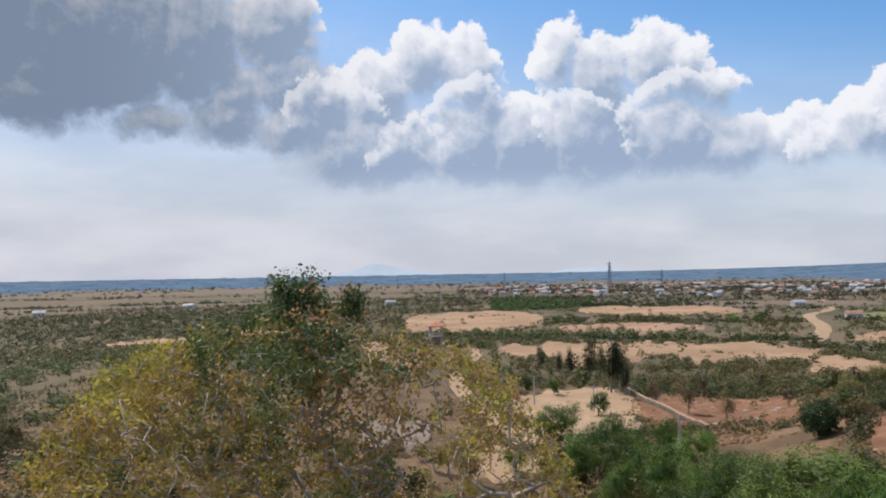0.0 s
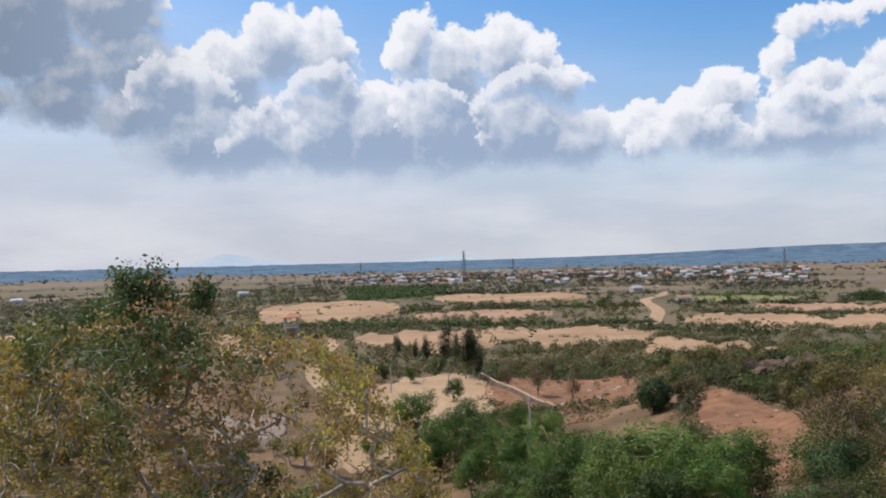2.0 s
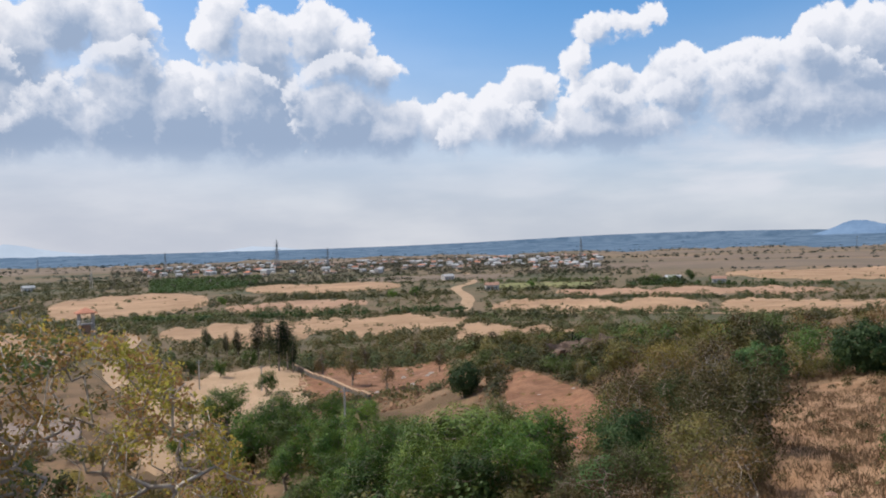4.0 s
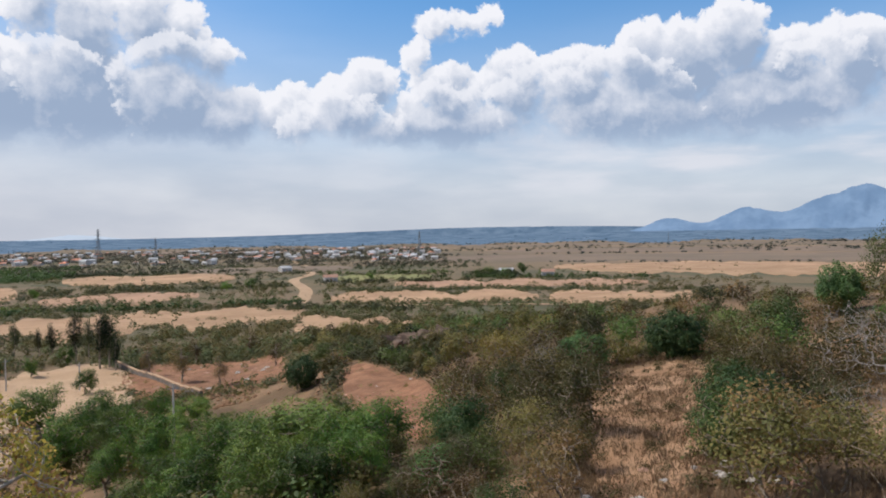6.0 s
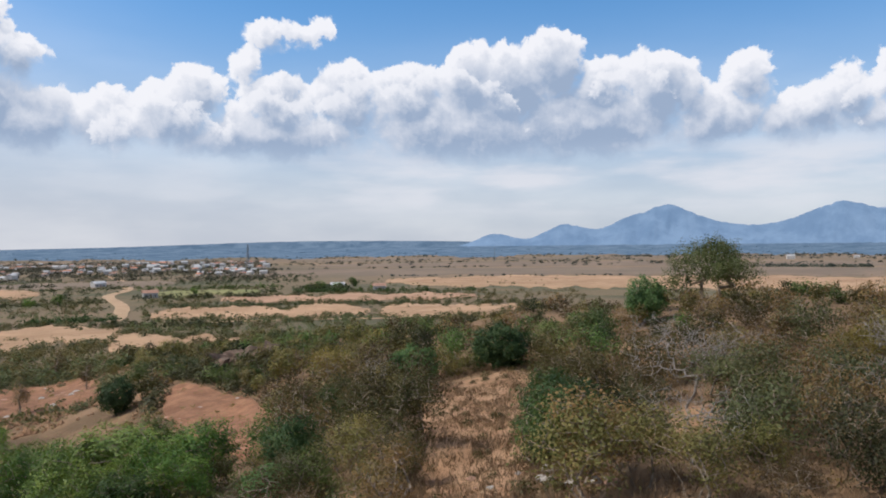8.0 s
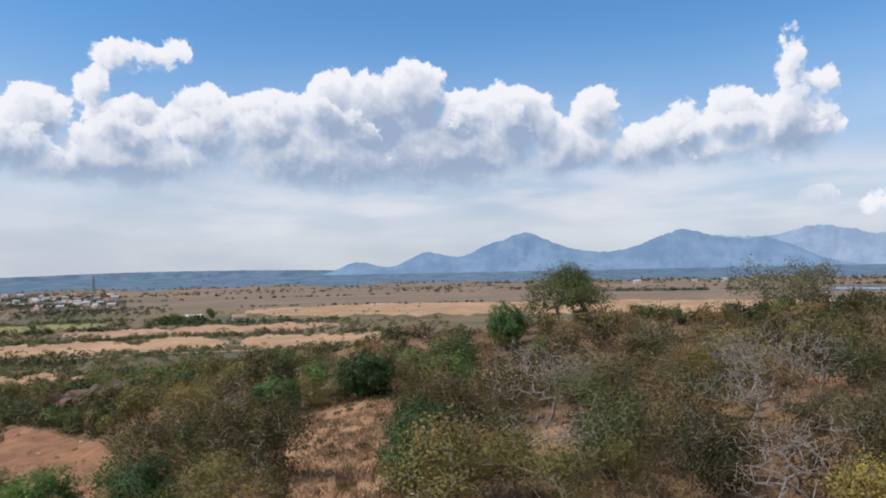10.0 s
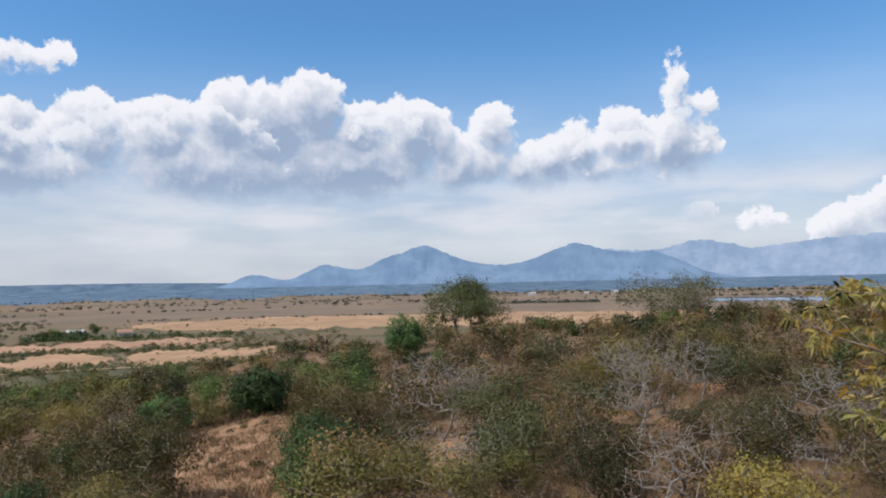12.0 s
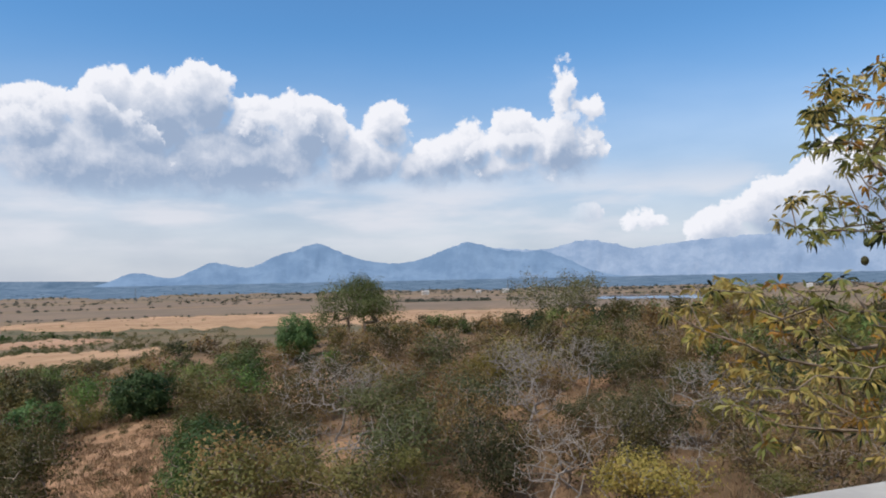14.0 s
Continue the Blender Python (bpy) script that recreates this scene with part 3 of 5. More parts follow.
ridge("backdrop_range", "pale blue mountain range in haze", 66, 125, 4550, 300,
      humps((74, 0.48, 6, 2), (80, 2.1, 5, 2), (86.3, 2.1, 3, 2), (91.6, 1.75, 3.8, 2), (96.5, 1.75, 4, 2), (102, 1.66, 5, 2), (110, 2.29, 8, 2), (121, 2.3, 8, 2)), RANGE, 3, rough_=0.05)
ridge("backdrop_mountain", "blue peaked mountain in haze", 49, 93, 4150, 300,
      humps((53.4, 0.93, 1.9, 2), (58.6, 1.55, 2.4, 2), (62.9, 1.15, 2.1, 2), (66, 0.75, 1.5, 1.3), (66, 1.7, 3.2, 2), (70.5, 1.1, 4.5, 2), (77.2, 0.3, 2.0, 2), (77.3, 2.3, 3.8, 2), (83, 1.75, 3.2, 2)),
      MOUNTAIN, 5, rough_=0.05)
ridge("backdrop_plateau", "long low plateau, blue in haze", 12, 62, 4300, 200, humps((44, 0.46, 14, 2.5), (30, 0.12, 14, 2)), WOODS, 11, rough_=0.02)
ridge("backdrop_faint_hill", "hill on the horizon, faint in pale haze", -16, 4, 4700, 100, humps((-5.3, 0.75, 2, 1.6), (-3, 0.3, 3, 2)), FAINT, 15)
ridge("backdrop_faint_rise", "hill on the horizon, faint in pale haze", 6, 18, 4700, 100, humps((11, 0.35, 2.5, 2)), FAINT, 17)
ridge("backdrop_woods", "line of far woods, dark blue in haze", -45, 125, 3050, 1000, lambda az: 0.03, WOODS, 21, 0.06, 0.10)
ridge("backdrop_woods_near", "belt of far woods, dark blue-green in haze", -45, 125, 2150, 800, lambda az: -0.31 + 0.05 * math.sin(az * 0.3), WOODS, 25, 0.06, 0.2, 700)

# ---- plants ----
def leaf_mesh(name, at, long_, wide, mat, rng, sag=0.0, ways=None, bend=False, out=None):
    """Leaves at the given places; ways: the direction in which each points; out: the way that its face looks."""
    n = len(at)
    d = rng.normal(size=(n, 3)) if ways is None else ways + rng.normal(size=(n, 3)) * 0.35
    d[:, 2] -= sag
    d /= np.linalg.norm(d, axis=1)[:, None] + 1e-9
    face = rng.normal(size=(n, 3))
    if out is not None:
        face = out + face * 0.42
        face /= np.linalg.norm(face, axis=1)[:, None] + 1e-9
        d -= face * np.sum(d * face, axis=1)[:, None] * 0.9
        d /= np.linalg.norm(d, axis=1)[:, None] + 1e-9
    s = np.cross(d, face)
    s /= np.linalg.norm(s, axis=1)[:, None] + 1e-9
    size = rng.uniform(0.6, 1.3, (n, 1))
    d, s = d * long_ * size, s * wide * 0.5 * size
    up = np.cross(s, d)
    up /= np.linalg.norm(up, axis=1)[:, None] + 1e-9
    mid = at + d * 0.5 + up * long_ * 0.08
    if bend:
        tip = at + d - np.array([0, 0, 1.0]) * long_ * 0.25 * size
        v = np.stack([at, at + d * 0.3 + s, mid + d * 0.15 + s * 0.8, tip, mid + d * 0.15 - s * 0.8, at + d * 0.3 - s], axis=1)
        k = 6
        quads = np.array([[0, 1, 2, 5], [5, 2, 3, 4]])
    else:
        v = np.stack([at, mid + s, at + d, mid - s], axis=1)
        k = 4
        quads = np.array([[0, 1, 2, 3]])
    v = v.reshape(-1, 3)
    f = (np.arange(n)[:, None, None] * k + quads[None]).reshape(-1, 4)
    me = bpy.data.meshes.new(name)
    me.vertices.add(len(v))
    me.vertices.foreach_set("co", v.astype(np.float32).ravel())
    me.loops.add(len(f) * 4)
    me.loops.foreach_set("vertex_index", f.astype(np.int32).ravel())
    me.polygons.add(len(f))
    me.polygons.foreach_set("loop_start", np.arange(len(f), dtype=np.int32) * 4)
    me.materials.append(mat)
    me.update(calc_edges=True)
    return me


def skeleton(rng, stems, targets, jitter=0.12, step=0.8):
    """Grows limbs from the stems' nodes out to the targets. Gives places, parents and thickness counts."""
    pos, par = [], []
    for stem in stems:
        for i, p in enumerate(stem):
            pos.append(np.array(p, float))
            par.append(-1 if i == 0 else len(pos) - 2)
    fork = pos[-1]
    order = np.argsort(np.linalg.norm(targets - fork, axis=1))
    tips = []
    for k in order:
        t = targets[k]
        P = np.array(pos)
        dist = np.linalg.norm(P - t, axis=1) + 0.7 * np.maximum(0, P[:, 2] - t[2])
        for b in range(len(par)):
            if par[b] == -1:
                dist[b] += 50
        i = int(np.argmin(dist))
        a = pos[i]
        n = max(1, int(np.linalg.norm(t - a) / step))
        last = i
        for j in range(1, n + 1):
            q = a + (t - a) * j / n
            if j < n:
                q = q + rng.normal(size=3) * jitter * np.linalg.norm(t - a) / n
            pos.append(q)
            par.append(last)
            last = len(pos) - 1
        tips.append(last)
    count = np.zeros(len(pos))
    for t in tips:
        count[t] += 1
    for i in range(len(pos) - 1, -1, -1):
        if par[i] >= 0:
            count[par[i]] += count[i]
    return pos, par, count, tips


def limbs(name, pos, par, count, tip, top, mat):
    s = Stock()
    most = max(count)
    for i, p in enumerate(par):
        if p < 0:
            continue
        r0 = tip + (top - tip) * (count[p] / most) ** 0.68
        r1 = tip + (top - tip) * (count[i] / most) ** 0.68
        s.bar(pos[p], pos[i], r0, r1, 6 if r0 > top * 0.4 and top > 0.1 else 3)
    return s.mesh(name, mat, True)


def crown_targets(rng, n, wide, lo, hi, lobes, flat=1.0, top_heavy=0.0):
    """Places in a lumpy crown: lobes inside an ovoid, most places near their skins."""
    mid, half = (lo + hi) / 2, (hi - lo) / 2
    c = rng.normal(size=(lobes, 3))
    c /= np.linalg.norm(c, axis=1)[:, None]
    c *= rng.uniform(0.45, 0.72, (lobes, 1))
    c[:, 2] = c[:, 2] * 0.9 + top_heavy
    d = rng.normal(size=(n, 3))
    d /= np.linalg.norm(d, axis=1)[:, None]
    d *= rng.uniform(0.25, 1.0, (n, 1)) ** 0.5 * rng.uniform(0.30, 0.48, (n, 1))
    p = c[rng.integers(0, lobes, n)] + d
    size, base = np.array([wide, wide, half * flat]), np.array([0, 0, mid])
    return p * size + base, c * size + base


def outward(at, lobes, lift=0.35):
    """The way out of the crown at each place: off the nearest lobe and off the crown's middle, tilted to the light."""
    near = lobes[np.argmin(np.linalg.norm(at[:, None] - lobes[None], axis=2), axis=1)]
    ways = []
    for w in (at - near, at - lobes.mean(axis=0)):
        ways.append(w / (np.linalg.norm(w, axis=1)[:, None] + 1e-6))
    o = ways[0] + 0.7 * ways[1] + np.array([0, 0, lift])
    return o / (np.linalg.norm(o, axis=1)[:, None] + 1e-6)


def grow(kind, seed, tall, wide, low, tips, per, long_, leaf_w, spread, leaf, bark, trunk=0.12, stems=1, lobes=8, sag=0.2, twig=0.012, fork=0.35, top_heavy=0.0):
    """Meshes of one plant: its wood and its leaves (none where per is 0)."""
    rng = np.random.default_rng(seed)
    t, centres = crown_targets(rng, tips, wide, low, tall, lobes, 1.0, top_heavy)
    shafts = []
    for k in range(stems):
        g = 2 * math.pi * (k + rng.uniform(0, 0.5)) / stems
        out = 0.0 if stems == 1 else wide * 0.30
        top = np.array([math.cos(g) * out, math.sin(g) * out, tall * fork])
        foot = np.array([0, 0, -0.3])
        n = 4
        shafts.append([foot + (top - foot) * i / n + rng.normal(size=3) * 0.04 * tall * 0.3 * (i > 0) for i in range(n + 1)])
    pos, par, count, ends = skeleton(rng, shafts, t, 0.10, max(0.35, tall * 0.13))
    wood = limbs(kind + "_wood", pos, par, count, twig, trunk, bark)
    if not per:
        return wood, None
    tip = np.array(pos)[np.repeat(ends, per)]
    at = tip + rng.normal(size=tip.shape) * spread
    return wood, leaf_mesh(kind + "_leaves", at, long_, leaf_w, leaf, rng, sag, out=outward(at, centres))


KINDS = {}


def kind_of(name, label, category, group, *variants):
    KINDS[name] = (label, category, group, variants)


FIRST = {}


def plant(name, az, r, scale=1.0, turn=0.0, pick=0, label="", wide=1.0, sink=0.0):
    """Sets one plant of a kind on the ground; later ones are copies of the first of their variant."""
    lab, category, group, variants = KINDS[name]
    x, y = spot(az, r)
    m = pose(x, y, height(x, y) - sink, 0, 0, turn) @ Matrix.Diagonal((scale * wide, scale * wide, scale, 1))
    key = (name, pick % len(variants))
    if key in FIRST:
        ob = copy_thing(FIRST[key], m)
        ob.matrix_basis = m
    else:
        wood, leaves = variants[key[1]]
        ob = thing(name, lab, category, group=group)
        part("stem" if category == "bush" else "trunk", wood, ob)
        if leaves:
            part("foliage" if category == "bush" else "crown", leaves, ob)
        ob.matrix_basis = m
        FIRST[key] = ob
    if label:
        tagged(ob, label)
    return ob


def three(kind, seed, tall, wide, low, tips, per, leaf, stems, lobes, bark=BARK, twig=0.010):
    """Close, middling and far variants: fine leaves near by, larger and fewer ones far off."""
    near = [grow(kind, seed + i, tall, wide, low, tips, int(per * 1.5), 0.105, 0.066, 0.21, leaf, bark, 0.055, stems, lobes, twig=twig, fork=0.2) for i in range(2)]
    middle = [grow(kind, seed + 2, tall, wide, low, int(tips * 0.75), int(per * 1.1), 0.15, 0.095, 0.25, leaf, bark, 0.055, stems, lobes, twig=twig, fork=0.2)]
    far = [grow(kind, seed + 3, tall, wide, low, int(tips * 0.45), int(per * 0.55), 0.30, 0.18, 0.28, leaf, bark, 0.055, 3, lobes, twig=twig * 1.4, fork=0.2)]
    return near + middle + far


kind_of("green_bush", "leafy green bush on the dry hillside", "bush", "green bushes", *three("green_bush", 10, 3.0, 2.0, 0.1, 95, 25, LEAF_GREEN, 3, 9))
kind_of("dark_bush", "dense dark green rounded bush on dry ground", "bush", "dark bushes", *three("dark_bush", 20, 3.4, 2.1, 0.1, 105, 29, LEAF_DARK, 3, 11))
kind_of("olive_bush", "olive-green scrub bush with thinning leaves", "bush", "olive bushes", *three("olive_bush", 30, 3.3, 1.9, 0.2, 100, 20, LEAF_OLIVE, 4, 8))
kind_of("dry_bush", "brown half-bare scrub bush with dry leaves", "bush", "dry bushes", *three("dry_bush", 40, 3.2, 1.9, 0.2, 130, 9, LEAF_BROWN, 5, 8, BARK, 0.008))
kind_of("russet_bush", "reddish-brown withered bush on the slope", "bush", "withered bushes", *three("russet_bush", 46, 3.3, 1.8, 0.3, 125, 10, LEAF_RUSSET, 4, 7, BARK, 0.008))
kind_of("grey_bush", "leafless grey thorny bush of fine twigs", "bush", "leafless bushes",
        *[grow("grey_bush", 54 + i, 3.2, 2.1, 0.3, 260, 0, 0, 0, 0, LEAF_BROWN, BARK_PALE, 0.035, 6, 9, twig=0.007, fork=0.2) for i in range(2)])
kind_of("yellow_bush", "bushy yellow-green shrub turning dry", "bush", "yellow bushes",
        grow("yellow_bush", 60, 2.6, 2.2, 0.2, 170, 34, 0.10, 0.06, 0.18, LEAF_YELLOW, BARK_PALE, 0.05, 5, 12, fork=0.2))
kind_of("broadleaf_tree", "full-crowned green tree below the hill", "tree", "green trees",
        *[grow("broadleaf_tree", 70 + i, 7.2, 3.3, 0.5, 200, 40, 0.17, 0.11, 0.23, LEAF_TREE, BARK, 0.17, 1, 9, fork=0.3) for i in range(3)])
kind_of("casuarina", "slender dark casuarina with drooping foliage", "tree", "casuarinas",
        *[grow("casuarina", 80 + i, 9.0, 1.35, 1.0, 120, 16, 0.36, 0.09, 0.26, LEAF_DARK, BARK, 0.14, 1, 14, sag=0.9, fork=0.75) for i in range(2)])
kind_of("dry_casuarina", "slender half-dry grey-brown casuarina", "tree", "dry casuarinas",
        grow("dry_casuarina", 84, 7.0, 1.4, 1.0, 120, 9, 0.30, 0.07, 0.26, LEAF_BROWN, BARK, 0.12, 1, 14, sag=0.9, fork=0.75))
kind_of("dead_tree", "leafless pale grey tree on the slope", "tree", "dead trees",
        grow("dead_tree", 90, 4.8, 3.0, 0.9, 640, 0, 0, 0, 0, LEAF_BROWN, BARK_PALE, 0.07, 3, 10, twig=0.009, fork=0.22),
        grow("dead_tree", 91, 4.6, 2.7, 0.8, 620, 0, 0, 0, 0, LEAF_BROWN, BARK_PALE, 0.065, 4, 10, twig=0.009, fork=0.2))
kind_of("umbrella_tree", "spreading green tree with bare crooked limbs on the ridge", "tree", "",
        grow("umbrella_tree", 95, 6.4, 5.0, 0.6, 400, 40, 0.15, 0.095, 0.25, LEAF_CANOPY, BARK, 0.16, 5, 12, fork=0.22, top_heavy=0.2))
kind_of("pale_tree", "sparse pale spreading tree on the ridge", "tree", "",
        grow("pale_tree", 97, 6.2, 5.6, 1.2, 330, 20, 0.16, 0.09, 0.26, LEAF_PALE, BARK_PALE, 0.16, 4, 13, fork=0.22, twig=0.014))

# trees below the hill, round the yard
for az, r, h, k, w in ((8.5, 91, 7.6, 0, 1.15), (11.3, 124, 4.6, 1, 1.0), (13.2, 85, 6.4, 2, 1.2), (15.2, 62, 6.2, 0, 1.1), (18.2, 78, 4.9, 1, 1.2),
                       (16.0, 90, 5.1, 2, 0.9), (26.4, 45, 5.6, 0, 1.7), (22.0, 58, 5.4, 1, 1.3), (23.6, 47, 5.2, 2, 1.3), (31.0, 43, 4.6, 1, 1.5),
                       (11.8, 84, 6.6, 2, 1.25), (17.2, 62, 5.6, 2, 1.1), (20.4, 66, 4.8, 0, 1.2), (28.6, 52, 4.6, 2, 1.2), (10.2, 76, 6.8, 1, 1.1),
                       (13.6, 72, 6.2, 1, 1.1), (8.0, 70, 4.6, 0, 0.9), (18.8, 88, 3.8, 0, 1.0), (20.6, 54, 5.8, 1, 1.0), (16.2, 52, 4.8, 0, 1.1),
                       (8.1, 148, 4.6, 2, 0.8), (6.0, 150, 4.2, 0, 0.8), (10.2, 160, 4.6, 1, 0.9), (5.2, 84, 4.4, 2, 0.9), (24.8, 55, 4.4, 1, 1.2),
                       (28.6, 42, 4.4, 2, 1.1), (25.0, 40, 4.8, 0, 1.1), (21.6, 46, 5.2, 1, 1.1), (18.6, 56, 5.2, 2, 1.1), (12.4, 62, 4.6, 1, 1.1), (22.6, 64, 4.2, 2, 1.2),
                       (14.4, 50, 4.6, 0, 1.2), (19.2, 45, 4.8, 1, 1.2), (23.0, 39, 4.4, 2, 1.2), (26.8, 37, 4.2, 0, 1.2), (30.0, 38, 3.8, 1, 1.1), (17.4, 46, 4.6, 2, 1.1)):
    plant("broadleaf_tree", az, r, h / 7.2, az * 77 + r, k, wide=w, sink=0.3)
for az, r, h, k in ((10.8, 163, 8.6, 0), (12.3, 150, 9.2, 1), (12.9, 151, 8.6, 0), (13.3, 147, 6.0, 1), (7.2, 186, 6.0, 0), (9.4, 178, 6.4, 1), (11.6, 172, 6.6, 0), (8.6, 184, 5.2, 1), (12.6, 176, 6.0, 0)):
    plant("casuarina", az, r, h / 9 * 1.32, az * 55, k, wide=0.9)
for az, r, h in ((15.4, 136, 6.6), (17.6, 126, 7.2), (20.2, 120, 5.6), (18.6, 150, 5.4), (22.4, 156, 5.6), (24.2, 128, 4.8)):
    plant("dry_casuarina", az, r, h / 7, az * 33, 0, wide=1.25)


def round_bush(az, r, tall, wide, label, seed, leaf=0.30):
    """A dense bush grown almost to a ball, leafy down to the ground."""
    g = np.random.default_rng(seed)
    x, y = spot(az, r)
    ob = thing("round_bush", label, "bush", (x, y, height(x, y) - 0.15))
    n = 7200
    d = g.normal(size=(n, 3))
    d /= np.linalg.norm(d, axis=1)[:, None]
    lump = np.array([noise.noise((*(q * 2.1 + seed),)) + 0.5 * noise.noise((*(q * 5.0 + seed),)) for q in d])
    d *= ((0.86 + 0.48 * lump) * g.uniform(0.25, 1.0, n) ** 0.25)[:, None]
    at = d * (wide / 2, wide / 2, tall / 2) + (0, 0, tall / 2)
    part("foliage", leaf_mesh("foliage", at[at[:, 2] > 0.05], leaf * 0.68, leaf * 0.46, LEAF_ROUND, g, 0.1, out=outward(at[at[:, 2] > 0.05], np.array([[0, 0, tall * 0.45]]))), ob)
    return ob


round_bush(26.1, 95, 4.6, 4.8, "single dense dark green round bush on red earth", 61)

# landmarks of the slope
round_bush(53.8, 60, 4.0, 4.9, "rounded dark green bush above the bare patch", 63)
round_bush(47.2, 60, 3.0, 4.2, "low dark green bush on the scrub slope", 64)
round_bush(38.2, 40, 3.7, 3.6, "leafy green bush at the foot of the slope", 66, 0.20)
round_bush(36.4, 36, 2.6, 3.2, "low green bush at the foot of the slope", 67, 0.18)
plant("green_bush", 39.8, 34, 0.85, 200, 0)
plant("olive_bush", 43.2, 34, 0.98, 40, 0, wide=1.1)
plant("olive_bush", 45.6, 33, 0.85, 140, 1)
round_bush(58.2, 37, 3.6, 4.6, "broad leafy green bush beside the bare patch", 65, 0.22)
plant("dark_bush", 60.4, 38, 1.0, 15, 0)
plant("green_bush", 56.4, 34, 0.8, 35, 0)
plant("yellow_bush", 41.2, 66, 1.35, 30, 0, "yellowing shrub on the slope")
plant("olive_bush", 43.6, 64, 1.2, 0, 0)
plant("umbrella_tree", 68.7, 84, 1.18, 40, 0, sink=0.4)
round_bush(64.4, 80, 5.0, 4.6, "compact green tree-like bush on the ridge", 68)
plant("pale_tree", 83.6, 88, 1.25, 0, 0)
plant("dark_bush", 80.0, 83, 0.85, 45, 2, wide=1.25)
plant("green_bush", 84.2, 84, 0.9, 45, 2, wide=1.3)
plant("yellow_bush", 95.8, 84, 1.65, 0, 0, "tall dry yellow-brown shrub on the ridge", 0.75)
plant("dark_bush", 98.6, 86, 0.95, 45, 2, wide=1.2)
plant("dark_bush", 100.4, 86, 0.8, 145, 2, wide=1.1)
plant("dead_tree", 66.8, 42, 1.2, 0, 0)
plant("dead_tree", 81.3, 40, 1.2, 50, 1)
plant("dead_tree", 85.6, 47, 0.95, 100, 0)
plant("grey_bush", 93.6, 38, 1.5, 0, 0)
plant("grey_bush", 88.6, 34, 1.1, 70, 1)
plant("grey_bush", 96.4, 36, 1.3, 20, 1)
plant("grey_bush", 71.6, 52, 1.1, 20, 0)
plant("yellow_bush", 90.0, 27, 1.05, 0, 0, "dense yellow-green shrub below the terrace", 1.1)

# the scrub of the slopes
rng = np.random.default_rng(7)
stood = [spot(53.8, 60), spot(47.2, 60), spot(38.2, 40), spot(43.2, 34), spot(58.2, 37), spot(60.4, 38), spot(41.2, 66), spot(66.8, 43), spot(66.6, 39), spot(66.4, 35.5), spot(65.2, 37), spot(68.2, 37), spot(81.3, 41), spot(81.3, 37), spot(81.0, 33.5), spot(79.8, 36), spot(82.8, 36), spot(90, 27), spot(26.1, 97)]


def scrub(az0, az1, r0, r1, tries, gap, mix, low=0.6, high=1.15):
    """Bushes strewn over a stretch of slope, no nearer to one another than gap."""
    names = [m[0] for m in mix]
    share = np.array([m[1] for m in mix])
    for _ in range(tries):
        az, r = rng.uniform(az0, az1), math.sqrt(rng.uniform(r0 * r0, r1 * r1))
        x, y = spot(az, r)
        far = gap * (0.85 + 0.5 * r / 100)
        if not free(az, r) or any((x - a) ** 2 + (y - b) ** 2 < far * far for a, b in stood):
            continue
        stood.append((x, y))
        lean_ = noise.noise((x * 0.06, y * 0.06, 11))
        w = share * np.array([1 + lean_ * (1.2 if "green" in n or "dark" in n else -1.2 if "dry" in n or "grey" in n else 0) for n in names])
        w = np.clip(w, 0.01, None)
        n = names[int(rng.choice(len(names), p=w / w.sum()))]
        k = int(rng.integers(0, 2)) if n == "grey_bush" or (r < 50 and az > 30) else 2 if r < 72 and az > 30 else 3
        plant(n, az, r, rng.uniform(low, high), rng.uniform(0, 360), k, wide=rng.uniform(0.9, 1.25), sink=0.12 if r < 90 else 0.45)


scrub(31, 48, 62, 118, 700, 2.3, (("olive_bush", 4), ("green_bush", 2), ("dark_bush", 1), ("dry_bush", 1.2), ("yellow_bush", 0.4)), 0.6, 1.2)
scrub(36, 61, 27, 72, 1100, 2.4, (("olive_bush", 4), ("green_bush", 1.8), ("dark_bush", 1.0), ("dry_bush", 1.4), ("russet_bush", 0.8), ("yellow_bush", 0.4), ("grey_bush", 0.3)), 0.6, 1.35)
scrub(58, 112, 27, 72, 1900, 2.45, (("dry_bush", 3.0), ("russet_bush", 2.0), ("olive_bush", 2.8), ("green_bush", 0.9), ("dark_bush", 1.1), ("grey_bush", 1.3), ("yellow_bush", 0.25)), 0.6, 1.4)
scrub(36, 112, 27, 72, 700, 1.7, (("dry_bush", 2), ("olive_bush", 1.6), ("russet_bush", 1.2), ("grey_bush", 0.5)), 0.3, 0.55)
scrub(36, 112, 72, 118, 1300, 2.5, (("dry_bush", 2.0), ("russet_bush", 1.4), ("olive_bush", 3.0), ("green_bush", 1.4), ("dark_bush", 1.5), ("grey_bush", 0.5)), 0.5, 1.0)
scrub(14, 36, 30, 43, 260, 1.9, (("green_bush", 3), ("olive_bush", 2), ("dark_bush", 1)), 0.6, 1.0)
scrub(26, 38, 92, 165, 420, 2.2, (("olive_bush", 4), ("green_bush", 2), ("dry_bush", 2), ("dark_bush", 1)), 0.7, 1.2)
scrub(-42, -12, 22, 95, 700, 2.6, (("dry_bush", 3), ("olive_bush", 3), ("green_bush", 1), ("dark_bush", 0.5)), 0.7, 1.1)
scrub(-12, 16, 40, 95, 260, 3.0, (("dry_bush", 1), ("olive_bush", 3), ("green_bush", 2), ("yellow_bush", 0.6)), 0.6, 1.1)


